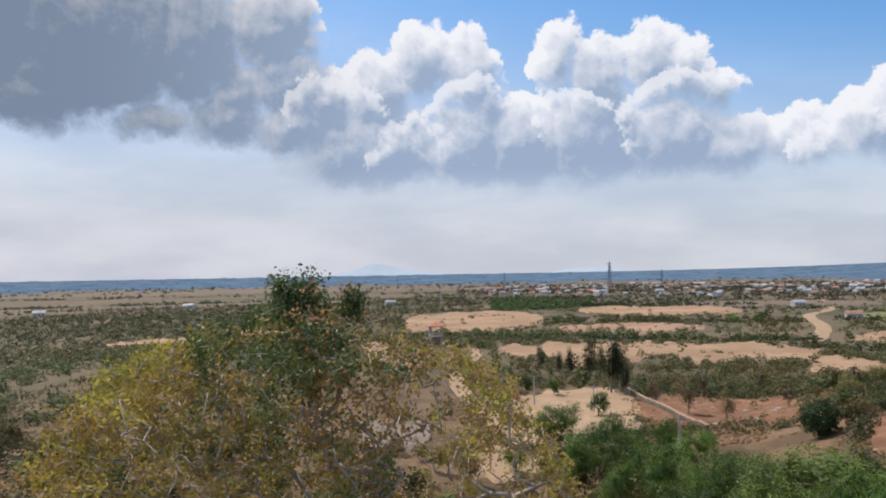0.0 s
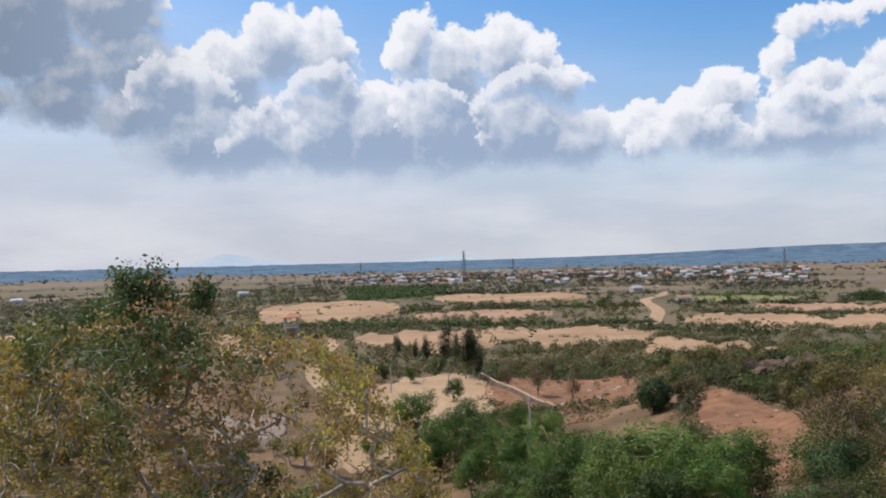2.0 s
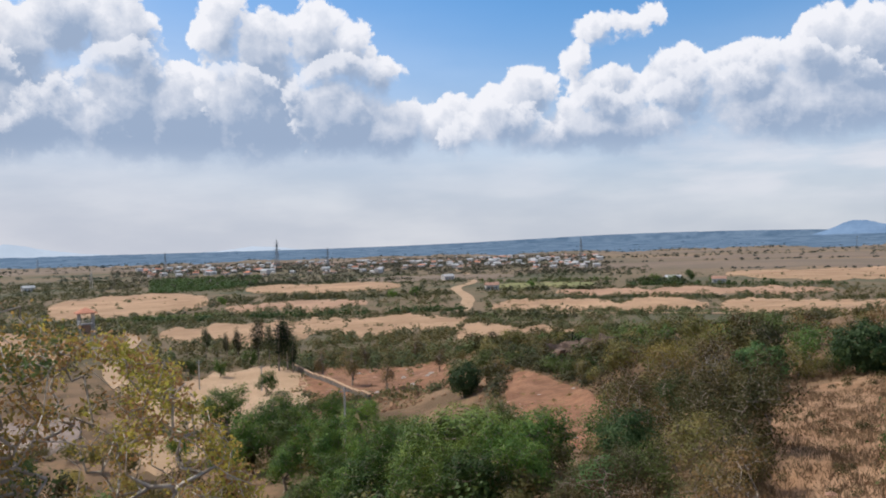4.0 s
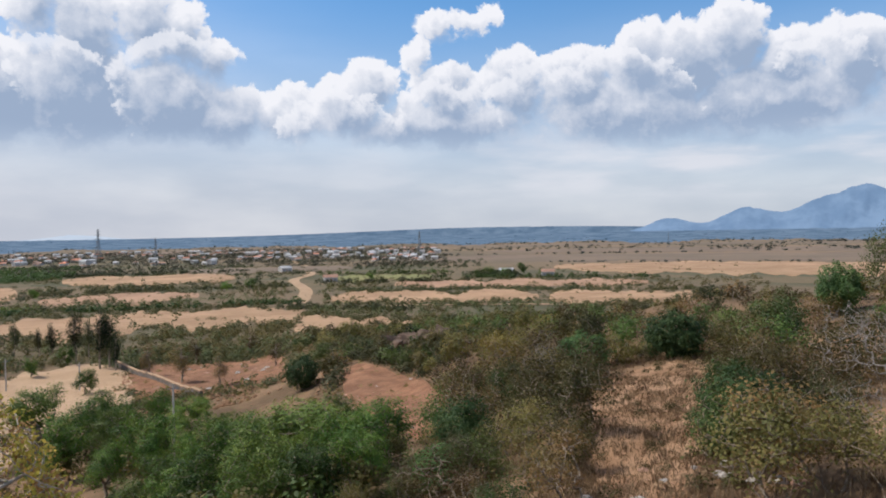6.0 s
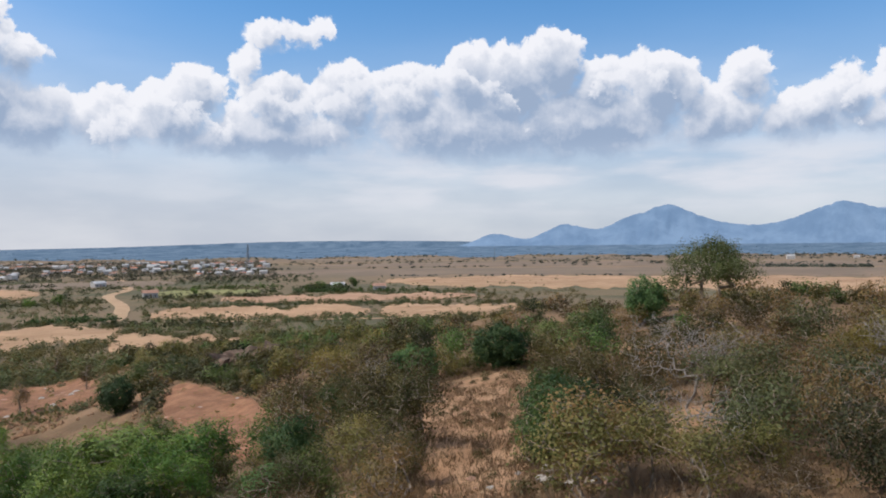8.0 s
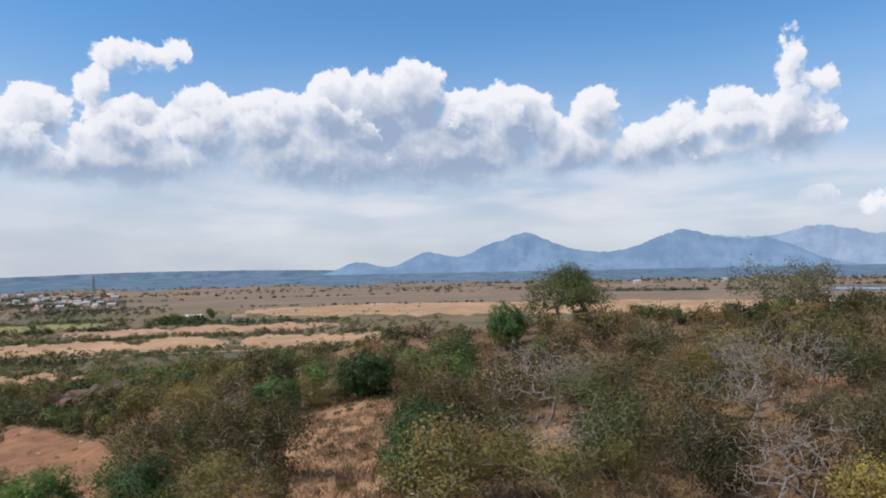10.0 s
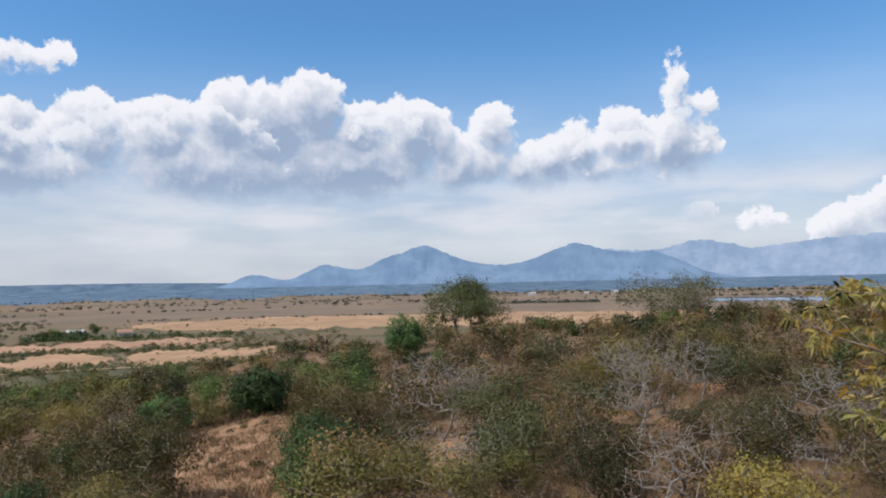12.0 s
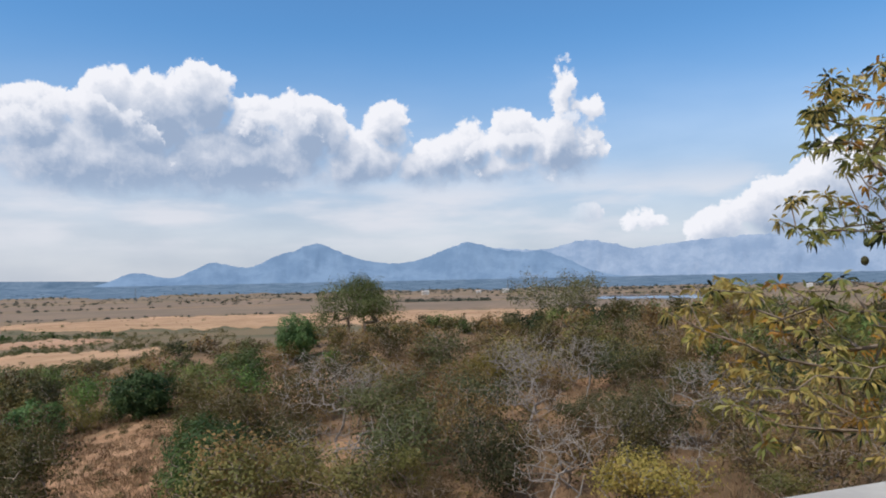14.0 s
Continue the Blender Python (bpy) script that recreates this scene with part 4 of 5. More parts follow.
def clumps(name, label, places, sizes, count, long_, mat, seed, squat=0.7):
    """Many small shrubs in one mesh, each a knot of leaves."""
    g = np.random.default_rng(seed)
    p = np.repeat(np.array(places), count, axis=0)
    s = np.repeat(np.array(sizes), count)[:, None]
    d = g.normal(size=p.shape)
    d /= np.linalg.norm(d, axis=1)[:, None]
    d *= g.uniform(0.3, 1.0, (len(d), 1)) ** 0.5
    d[:, 2] = np.abs(d[:, 2]) * squat * 2
    me = leaf_mesh(name, p + d * s * 0.5, 1.0, 0.62, mat, g, 0.1, out=d + np.array([0, 0, 0.3]))
    v = np.empty(len(me.vertices) * 3, np.float32)
    me.vertices.foreach_get("co", v)
    v = v.reshape(-1, 4, 3)
    c = v[:, :1]
    v = c + (v - c) * (s * long_)[:, :, None]
    me.vertices.foreach_set("co", v.astype(np.float32).ravel())
    me.update()
    return thing(name, label, "shrubs", kind="stuff", data=me)


def strew(az0, az1, r0, r1, n, low, high, cut=-9.0, grain=0.012, seed=1, lift=0.0, power=2.0, keep=True):
    g = np.random.default_rng(seed)
    places, sizes = [], []
    for _ in range(n):
        az = g.uniform(az0, az1)
        r = (r0 ** power + (r1 ** power - r0 ** power) * g.uniform()) ** (1 / power)
        if keep and not free(az, r):
            continue
        x, y = spot(az, r)
        if noise.noise((x * grain, y * grain, seed)) < cut:
            continue
        places.append((x, y, height(x, y) + lift))
        sizes.append(g.uniform(low, high) * (0.8 + 0.5 * g.uniform() ** 3))
    return places, sizes


clumps("undergrowth", "low brown undergrowth between the bushes", *strew(30, 114, 26, 118, 1800, 0.5, 1.2, -0.1, 0.1, 31), 34, 0.20, LEAF_BROWN, 1, 0.45)
clumps("low_shrubs", "low olive shrubs on the slopes", *strew(-42, 114, 24, 170, 1900, 0.5, 1.5, -0.1, 0.05, 32), 34, 0.20, LEAF_OLIVE, 2, 0.5)
clumps("plain_scrub_green", "green scrub covering the foot of the hill", *strew(-40, 48, 140, 380, 2600, 1.6, 4.0, -0.15, 0.016, 33), 50, 0.20, LEAF_OLIVE_GREEN, 3)
clumps("plain_scrub_olive", "olive scrub between the fields", *strew(-40, 60, 115, 480, 4000, 1.2, 3.8, -0.25, 0.014, 34), 44, 0.21, LEAF_OLIVE, 4)
clumps("slope_scrub", "dark scrub on the slope behind the foreground tree", *strew(-42, -8, 90, 250, 1100, 1.6, 3.6, -0.3, 0.03, 43), 50, 0.19, LEAF_OLIVE_GREEN, 11)
clumps("foot_scrub", "olive scrub round the red earth bank", *strew(1.5, 42, 105, 235, 1700, 1.3, 3.6, -0.35, 0.03, 44), 56, 0.18, LEAF_OLIVE, 12)
clumps("plain_scrub_dark", "dark thickets between the fields", *strew(-40, 40, 300, 900, 4200, 2.2, 5.0, -0.05, 0.008, 35), 28, 0.30, LEAF_DARK, 5)
clumps("plain_scrub_wide", "dark green thickets spread over the plain", *strew(-42, 3, 240, 900, 5200, 2.0, 4.8, -0.25, 0.010, 36), 24, 0.30, LEAF_OLIVE_GREEN, 6)
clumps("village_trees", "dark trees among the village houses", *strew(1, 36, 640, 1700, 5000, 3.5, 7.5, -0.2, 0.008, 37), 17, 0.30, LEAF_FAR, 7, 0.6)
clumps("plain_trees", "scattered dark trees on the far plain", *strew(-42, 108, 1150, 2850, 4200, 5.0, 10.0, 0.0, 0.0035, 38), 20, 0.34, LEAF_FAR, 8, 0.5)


clumps("plain_thickets", "green thickets crowding between the fields", *strew(-40, 34, 170, 620, 3800, 2.0, 4.6, 0.02, 0.013, 61), 36, 0.24, LEAF_OLIVE_GREEN, 31, 0.6)
clumps("field_islands", "dark bushes in knots on the open fields", *strew(-4, 57, 215, 640, 1500, 1.2, 3.4, 0.22, 0.02, 62, keep=False), 36, 0.26, LEAF_DARK, 32, 0.6)
clumps("grove", "green grove of trees before the village", *strew(3.6, 11, 560, 820, 800, 4.0, 7.0, -0.2, 0.01, 63), 34, 0.24, LEAF_GREEN, 33, 0.6)
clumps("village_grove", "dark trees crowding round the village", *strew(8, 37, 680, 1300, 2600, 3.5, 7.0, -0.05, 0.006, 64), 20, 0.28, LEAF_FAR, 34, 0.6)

g_edge = np.random.default_rng(77)
edge_places, edge_sizes = [], []
for az, r in EDGES:
    for _ in range(3):
        if g_edge.uniform() < 0.6 + 0.9 * noise.noise((az * 0.7, r * 0.02, 8)):
            x, y = spot(az + g_edge.normal() * 0.12, r + g_edge.normal() * (2.0 + r * 0.014))
            edge_places.append((x, y, height(x, y) - 0.1))
            edge_sizes.append(g_edge.uniform(0.7, 2.2 if r < 200 else 3.8))
clumps("field_edge_scrub", "dark scrub growing along the field edges", edge_places[::2], edge_sizes[::2], 40, 0.22, LEAF_DARK, 13, 0.55)
clumps("field_edge_brush", "olive brush growing along the field edges", edge_places[1::2], edge_sizes[1::2], 40, 0.22, LEAF_OLIVE_GREEN, 14, 0.55)
clumps("field_shrubs", "small dark shrubs dotted over the fields", *strew(-30, 58, 215, 700, 1000, 0.8, 3.0, -0.1, 0.02, 39, keep=False), 26, 0.30, LEAF_DARK, 9)
for az, r, h, k, w in ((42.6, 505, 10, 0, 0.9), (40.2, 500, 7.5, 1, 1.5), (39.4, 498, 6.5, 2, 1.5), (41.4, 508, 6, 1, 1.4), (44.2, 500, 5, 2, 1.3), (31.2, 470, 6, 0, 1.2), (22.5, 420, 7, 1, 1.3), (20.8, 415, 6, 2, 1.3), (8.3, 400, 6.5, 0, 1.1)):
    plant("broadleaf_tree", az, r, h / 7.2, az * 31, k, "dark green tree standing among the fields", w, 0.3)


def hedge(az0, r0, az1, r1, n, low, high, seed, wide=8.0):
    g = np.random.default_rng(seed)
    places, sizes = [], []
    for _ in range(n):
        s = g.uniform()
        if noise.noise((s * 9, seed, 0)) < -0.22:
            continue
        x0, y0 = spot(az0, r0)
        x1, y1 = spot(az1, r1)
        x, y = x0 + (x1 - x0) * s + g.normal() * wide * 0.4, y0 + (y1 - y0) * s + g.normal() * wide * 0.4
        places.append((x, y, height(x, y)))
        sizes.append(g.uniform(low, high))
    return places, sizes


HEDGES = ((3, 330, 26, 325, 150, 2, 5), (8, 440, 25, 440, 110, 2, 5.5), (28.5, 392, 52, 388, 110, 1.6, 3.6), (37, 492, 52, 480, 80, 3, 6),
          (39, 500, 42, 500, 26, 6, 9), (28, 460, 38, 450, 50, 3, 6), (27.5, 560, 37, 560, 50, 3, 6), (45, 735, 63, 720, 50, 2, 4), (34, 1010, 62, 1100, 60, 3, 6),
          (56, 1380, 100, 1300, 150, 4, 8), (72, 1000, 84, 1020, 90, 5, 9), (-35, 620, -5, 560, 120, 3, 6), (-36, 900, 2, 1000, 150, 4, 8), (10, 640, 22, 640, 80, 3, 6),
          (-36, 1400, 36, 1350, 190, 5, 9), (62, 1900, 104, 1800, 170, 6, 12), (25, 296, 34, 262, 70, 2, 4.5), (44, 380, 56, 385, 40, 1.5, 3.5), (-2, 352, 8, 345, 60, 2, 4.5),
          (88, 1250, 104, 1200, 70, 5, 9), (33, 1300, 64, 1500, 70, 4, 7))
for i, (a0, r0, a1, r1, n, lo, hi) in enumerate(HEDGES):
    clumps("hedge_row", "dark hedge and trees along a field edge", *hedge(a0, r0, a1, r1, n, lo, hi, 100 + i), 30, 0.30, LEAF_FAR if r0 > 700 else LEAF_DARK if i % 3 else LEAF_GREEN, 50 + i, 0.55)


def grass(name, label, az0, az1, r0, r1, n, tall, mat, seed, only=None):
    g = np.random.default_rng(seed)
    places = []
    while len(places) < n:
        az, r = g.uniform(az0, az1), math.sqrt(g.uniform(r0 * r0, r1 * r1))
        x, y = spot(az, r)
        if only is not None and noise.noise((x * 0.15, y * 0.15, seed)) < only:
            continue
        places.append((x, y, height(x, y) + 0.02))
    p = np.repeat(np.array(places), 7, axis=0) + g.normal(size=(n * 7, 3)) * np.array([0.14, 0.14, 0.0])
    ways = np.tile(np.array([[0, 0, 1.0]]), (len(p), 1))
    return thing(name, label, "grass", kind="stuff", data=leaf_mesh(name, p, tall, 0.035, mat, g, 0.0, ways))


STRAW = leafy("straw", ((0.34, 0.23, 0.13), (0.42, 0.29, 0.17), (0.28, 0.17, 0.10), (0.24, 0.16, 0.08)), 0.3, 0.8)
grass("dry_grass", "tufts of dry straw-coloured grass", 36, 112, 24, 75, 6500, 0.45, STRAW, 41, -0.2)
grass("patch_grass", "short dry grass on the bare patch", 46, 59, 24, 63, 6500, 0.20, STRAW, 42, -0.25)
clumps("patch_tussocks", "low dry tussocks on the bare patch", *strew(46.5, 58.5, 24, 64, 260, 0.25, 0.75, -0.1, 0.2, 45, keep=False), 46, 0.26, STRAW, 15, 0.5)
clumps("patch_shrubs", "small olive shrubs on the bare patch", *strew(46.5, 58.5, 24, 64, 46, 0.6, 1.3, -0.3, 0.2, 46, keep=False), 160, 0.13, LEAF_OLIVE, 16, 0.6)
clumps("bank_brush", "olive brush above the red earth bank", *strew(25, 40, 118, 175, 420, 1.4, 3.4, -0.2, 0.05, 51, keep=False), 70, 0.16, LEAF_OLIVE_GREEN, 21, 0.6)
clumps("bank_top_brush", "olive brush along the top of the red bank", *strew(12, 27, 148, 180, 260, 1.4, 3.4, -0.3, 0.05, 56, keep=False), 70, 0.16, LEAF_OLIVE_GREEN, 26, 0.6)
clumps("bank_tussocks", "low dry tussocks on the red bank", *strew(12, 37, 80, 150, 420, 0.4, 1.3, -0.1, 0.08, 52, keep=False), 44, 0.2, LEAF_OLIVE, 22, 0.5)
clumps("shoulder_brush", "olive brush along the hill shoulder", *strew(28.0, 42, 84, 140, 620, 1.3, 3.4, -0.25, 0.06, 53), 80, 0.15, LEAF_OLIVE_GREEN, 23, 0.6)


def rubble(name, label, places, sizes, mat, seed):
    """Loose stones in one mesh, each an uneven eight-sided lump."""
    g = np.random.default_rng(seed)
    unit = np.array(((1, 0, 0), (0, 1, 0), (-1, 0, 0), (0, -1, 0), (0, 0, 1), (0, 0, -1)), float)
    tri = ((0, 1, 4), (1, 2, 4), (2, 3, 4), (3, 0, 4), (1, 0, 5), (2, 1, 5), (3, 2, 5), (0, 3, 5))
    v, f = [], []
    for p, s in zip(places, sizes):
        a = g.uniform(0, 6.28)
        k = len(v)
        for u in unit:
            w = u * g.uniform(0.6, 1.2) * s * 0.5
            v.append((p[0] + w[0] * math.cos(a) - w[1] * math.sin(a), p[1] + w[0] * math.sin(a) + w[1] * math.cos(a), p[2] + w[2] * 0.7 + 0.1))
        f += [tuple(k + i for i in t) for t in tri]
    me = bpy.data.meshes.new(name)
    me.from_pydata(v, [], f)
    me.materials.append(mat)
    return thing(name, label, "stones", kind="stuff", data=me)


rubble("bank_rubble", "loose reddish stones on the earth bank", *strew(13, 27, 100, 150, 1500, 0.25, 1.1, -0.3, 0.1, 54, keep=False), BARE, 24)
rubble("slope_rubble", "loose reddish stones on the orange slope", *strew(27, 38, 55, 100, 900, 0.15, 0.6, -0.3, 0.1, 55, keep=False), BARE, 25)
clumps("slope_tussocks", "low dry tussocks on the orange slope", *strew(28, 37.5, 50, 94, 120, 0.3, 1.0, -0.2, 0.2, 47, keep=False), 50, 0.22, LEAF_OLIVE, 17, 0.5)

# ---- the tree in front, below the terrace ----
def front_tree():
    g = np.random.default_rng(5)
    x, y = spot(-8.8, 13.0)
    z = height(x, y)
    ob = thing("foreground_tree", "tall thin-leaved tree with yellowing leaves and pale crooked twigs", "tree", (x, y, z), 8.8)
    top = 27.9 - z
    # half-crowns: the left falls off gently, the right trails away low and thin
    drop = ((-4.6, 3.2), (-3.8, 1.7), (-2.9, 1.05), (-1.4, 0.62), (-0.6, 0.30), (0.4, 0.38), (0.9, 0.72), (1.8, 1.05), (3.0, 1.6), (3.6, 2.5), (4.5, 4.0))

    def roof(u):
        return np.interp(u, [d[0] for d in drop], [d[1] for d in drop])
    t = []
    while len(t) < 1500:
        u, v, w = g.uniform(-4.6, 4.5), g.normal() * 1.2, 5.2 * g.uniform() ** 2.1
        low = top - roof(u) - 0.10 * v * v - w
        if abs(v) > 2.8 or low < top - 6.2:
            continue
        lump = noise.noise((u * 0.75, v * 0.75, low * 0.75)) + 0.5 * noise.noise((u * 1.9, v * 1.9 + 5, low * 1.9))
        if lump < (-0.10 if u < 1.2 else 0.02) + 0.25 * g.normal():
            continue
        t.append((u, v, low))
    t = np.array(t)
    tuft = np.array([-0.5, 0, top - 0.15]) + np.clip(g.normal(size=(34, 3)), -1.3, 1.3) * np.array([0.20, 0.25, 0.18])
    side = np.array([0.42, 0, top - 0.30]) + np.clip(g.normal(size=(12, 3)), -1.3, 1.3) * np.array([0.06, 0.15, 0.14])
    t = np.concatenate([t, tuft, side])
    stems = []
    for out, fork in ((-2.0, 0.42), (-0.7, 0.56), (0.4, 0.58), (1.7, 0.44), (2.9, 0.36)):
        stems.append([np.array([0, 0, -0.3]), np.array([out * 0.35, 0.1, top * 0.14]), np.array([out * 0.7, -0.15, top * 0.28]), np.array([out, 0.1, top * fork])])
    pos, par, count, ends = skeleton(g, stems, t, 0.40, 0.24)
    part("trunk", limbs("front_limbs", pos, par, count, 0.0075, 0.13, BARK_TWIG), ob, "pale grey crooked limbs")
    P = np.array(pos)
    tips = P[ends]
    back = P[[par[e] for e in ends]]
    # the leaves hang in knots along the twig ends; sprays differ in tone
    lumpy = np.array([noise.noise(Vector(p) * 0.6 + Vector((3, 1, 7))) for p in tips])
    tone = lumpy * 0.55 + 0.16 * (np.abs(tips[:, 0] + 0.5) - 1.6) + g.normal(size=len(tips)) * 0.09
    tone[(np.linalg.norm(tips - np.array([-0.5, 0, top - 0.15]), axis=1) < 0.42) | (np.linalg.norm(tips - np.array([0.42, 0, top - 0.30]), axis=1) < 0.25)] = -1.0
    bare = g.uniform(size=len(tips)) < np.where(tips[:, 0] > 1.2, 0.28, 0.12)
    dry = (g.uniform(size=len(tips)) < 0.32) & (tips[:, 0] > -0.6) & (tone > -0.5)
    for name, label, pick, mat, per in (("crown", "", (tone >= -0.22) & (tone < 0.14) & ~dry, LEAF_FRONT, 34), ("outer_leaves", "yellowing outer leaves", (tone >= 0.14) & ~dry, LEAF_FRONT_YELLOW, 30),
                                        ("dry_leaves", "brown withered leaves", dry, LEAF_FRONT_DRY, 32), ("dark_leaves", "dark green leaf knots", tone < -0.22, LEAF_FRONT_DARK, 52)):
        k = np.repeat(np.nonzero(pick & ~bare)[0], per)
        q = g.uniform(-0.2, 1.0, (len(k), 1))
        at = tips[k] + (back[k] - tips[k]) * q + g.normal(size=(len(k), 3)) * 0.10
        part(name, leaf_mesh("front_" + name, at, 0.085, 0.045, mat, g, 0.3), ob, label)


front_tree()


# ---- the long-leaved tree beside the terrace ----
def side_tree():
    g = np.random.default_rng(9)
    bx, by = spot(113, 8.6)
    z = height(bx, by)
    ob = thing("side_tree", "tree with long drooping leaves, some orange, beside the terrace", "tree", (bx, by, z))

    def at(az, el, r):
        return np.array(way_of(az, el)) * r + np.array([0, 0, 28.0]) - np.array([bx, by, z])
    t = []
    while len(t) < 150:
        az, el = g.uniform(98.6, 113), g.uniform(2.2, 13.5)
        edge = 99.2 + 0.32 * abs(el - 3.8) + 1.1 * noise.noise((el * 0.8, 3, 1))
        if az > edge and not (az < 103 and 5.4 < el < 8.2):
            t.append(at(az, el, g.uniform(7.4, 9.4)))
    while len(t) < 350:
        az, el = g.uniform(91, 113), g.uniform(-12.5, -0.4)
        edge = 91.5 + 0.75 * abs(el + 3.2) + 1.2 * noise.noise((el * 0.7, 5, 2))
        if az > edge:
            t.append(at(az, el, g.uniform(7.2, 9.2)))
    t = np.array(t)
    stems = [[np.array([0, 0, -0.3]), np.array([0.1, 0, 2.2]), np.array([-0.1, 0.1, 4.4]), np.array([0, 0.1, 6.2]), np.array([-0.2, 0.1, 8.2])]]
    pos, par, count, ends = skeleton(g, stems, t, 0.12, 0.4)
    part("trunk", limbs("side_limbs", pos, par, count, 0.005, 0.075, BARK), ob)
    tips = np.array(pos)[ends]
    turn_ = g.uniform(size=len(tips))
    for name, label, pick, mat, per in (("crown", "", turn_ < 0.82, LEAF_MANGO, 19), ("orange_leaves", "orange and yellow dying leaves", turn_ >= 0.82, LEAF_ORANGE, 13),
                                        ("dark_leaves", "dark green drooping leaves", turn_ < 0.25, LEAF_DARK, 9)):
        p = np.repeat(tips[pick], per, axis=0)
        ways = g.normal(size=p.shape)
        ways[:, 2] = ways[:, 2] * 0.5 - 0.3
        part(name, leaf_mesh("side_" + name, p + ways * 0.035, 0.105, 0.030, mat, g, 0.15, ways, True), ob, label)
    for az, el in ((104.6, 1.9), (105.4, 2.6), (101.9, 10.1), (104.4, 0.7)):
        bm = bmesh.new()
        bmesh.ops.create_icosphere(bm, subdivisions=2, radius=0.036)
        for v in bm.verts:
            v.co.z *= 1.25
            v.co.x *= 1 - 0.25 * max(0, v.co.z / 0.05)
        me = bpy.data.meshes.new("fruit")
        bm.to_mesh(me), bm.free()
        me.materials.append(LEAF_DARK)
        f = part("fruit", me, ob, "dark hanging fruit")
        f.location = at(az, el, 8.0)


side_tree()


# ---- the terrace under the camera, with its low parapet ----
def terrace():
    sides = ((54, 2.44), (10, 2.36), (-40, 2.36), (-100, 2.4), (-160, 2.6), (144, 4.0))

    def corner(a, b):
        (p, d), (q, e) = a, b
        p, q = radians(p), radians(q)
        det = math.sin(p) * math.cos(q) - math.cos(p) * math.sin(q)
        return ((d * math.cos(q) - e * math.cos(p)) / det, (math.sin(p) * e - math.sin(q) * d) / det)
    inner = [corner(sides[i - 1], sides[i]) for i in range(len(sides))]
    outer_sides = [(a, d + 0.34) for a, d in sides]
    n = len(sides)

    def ring(lo_sides, hi_sides, z0, z1):
        a = [corner(lo_sides[i - 1], lo_sides[i]) for i in range(n)]
        b = [corner(hi_sides[i - 1], hi_sides[i]) for i in range(n)]
        v = [(*p, z0) for p in a] + [(*p, z0) for p in b] + [(*p, z1) for p in a] + [(*p, z1) for p in b]
        f = []
        for i in range(n):
            j = (i + 1) % n
            f += [(i, j, 2 * n + j, 2 * n + i), (n + j, n + i, 3 * n + i, 3 * n + j), (2 * n + i, 2 * n + j, 3 * n + j, 3 * n + i), (j, i, n + i, n + j)]
        return v, f
    ob = thing("terrace", "plain concrete viewing terrace with a low parapet", "terrace", kind="structure")
    v = [(*p, 26.4) for p in inner] + [(*p, 18.0) for p in inner]
    f = [tuple(range(n))] + [(i, (i + 1) % n, n + (i + 1) % n, n + i) for i in range(n)]
    part("deck", mesh_of("deck", v, f, CONCRETE), ob)
    thin = [(a, d + 0.05) for a, d in sides]
    wide = [(a, d + 0.29) for a, d in sides]
    part("parapet_wall", mesh_of("parapet_wall", *ring(thin, wide, 18.0, 26.85), CONCRETE), ob)
    part("coping", mesh_of("coping", *ring(sides, outer_sides, 26.85, 26.95), CONCRETE), ob, "pale worn concrete coping")


terrace()


# ---- built things on the plain ----
def pylon_meshes(tall):
    half, top = tall * 0.085, tall * 0.012
    legs = []
    for sx, sy in ((1, 1), (-1, 1), (-1, -1), (1, -1)):
        s = Stock()
        s.bar((sx * half, sy * half, -0.5), (sx * half * 0.42, sy * half * 0.42, tall * 0.5), 0.28, 0.24)
        s.bar((sx * half * 0.42, sy * half * 0.42, tall * 0.5), (sx * top, sy * top, tall), 0.24, 0.18)
        legs.append(s.mesh("leg", STEEL))
    s = Stock()
    levels = [0, 0.16, 0.30, 0.42, 0.5, 0.6, 0.7, 0.8, 0.9]
    for a, b in zip(levels, levels[1:]):
        wa = half * (1 - 1.16 * a) if a <= 0.5 else half * 0.42 + (top - half * 0.42) * (a - 0.5) * 2
        wb = half * (1 - 1.16 * b) if b <= 0.5 else half * 0.42 + (top - half * 0.42) * (b - 0.5) * 2
        for (p, q) in (((1, 1), (-1, 1)), ((-1, 1), (-1, -1)), ((-1, -1), (1, -1)), ((1, -1), (1, 1))):
            s.bar((p[0] * wa, p[1] * wa, a * tall), (q[0] * wb, q[1] * wb, b * tall), 0.11)
            s.bar((q[0] * wa, q[1] * wa, a * tall), (p[0] * wb, p[1] * wb, b * tall), 0.11)
    brace = s.mesh("bracing", STEEL)
    arms = []
    for q, w in ((0.66, 0.13), (0.79, 0.11), (0.91, 0.09)):
        s = Stock()
        for sg in (-1, 1):
            s.bar((0, 0, tall * (q + 0.03)), (sg * w * tall, 0, tall * q), 0.14)
            s.bar((0, 0, tall * q), (sg * w * tall, 0, tall * q), 0.14)
        hang = [Stock().bar((sg * w * tall, 0, tall * q), (sg * w * tall, 0, tall * (q - 0.04)), 0.10, 0.13, 6).mesh("insulator", TIN) for sg in (-1, 1)]
        arms.append((s.mesh("arm", STEEL), hang))
    return legs, brace, arms


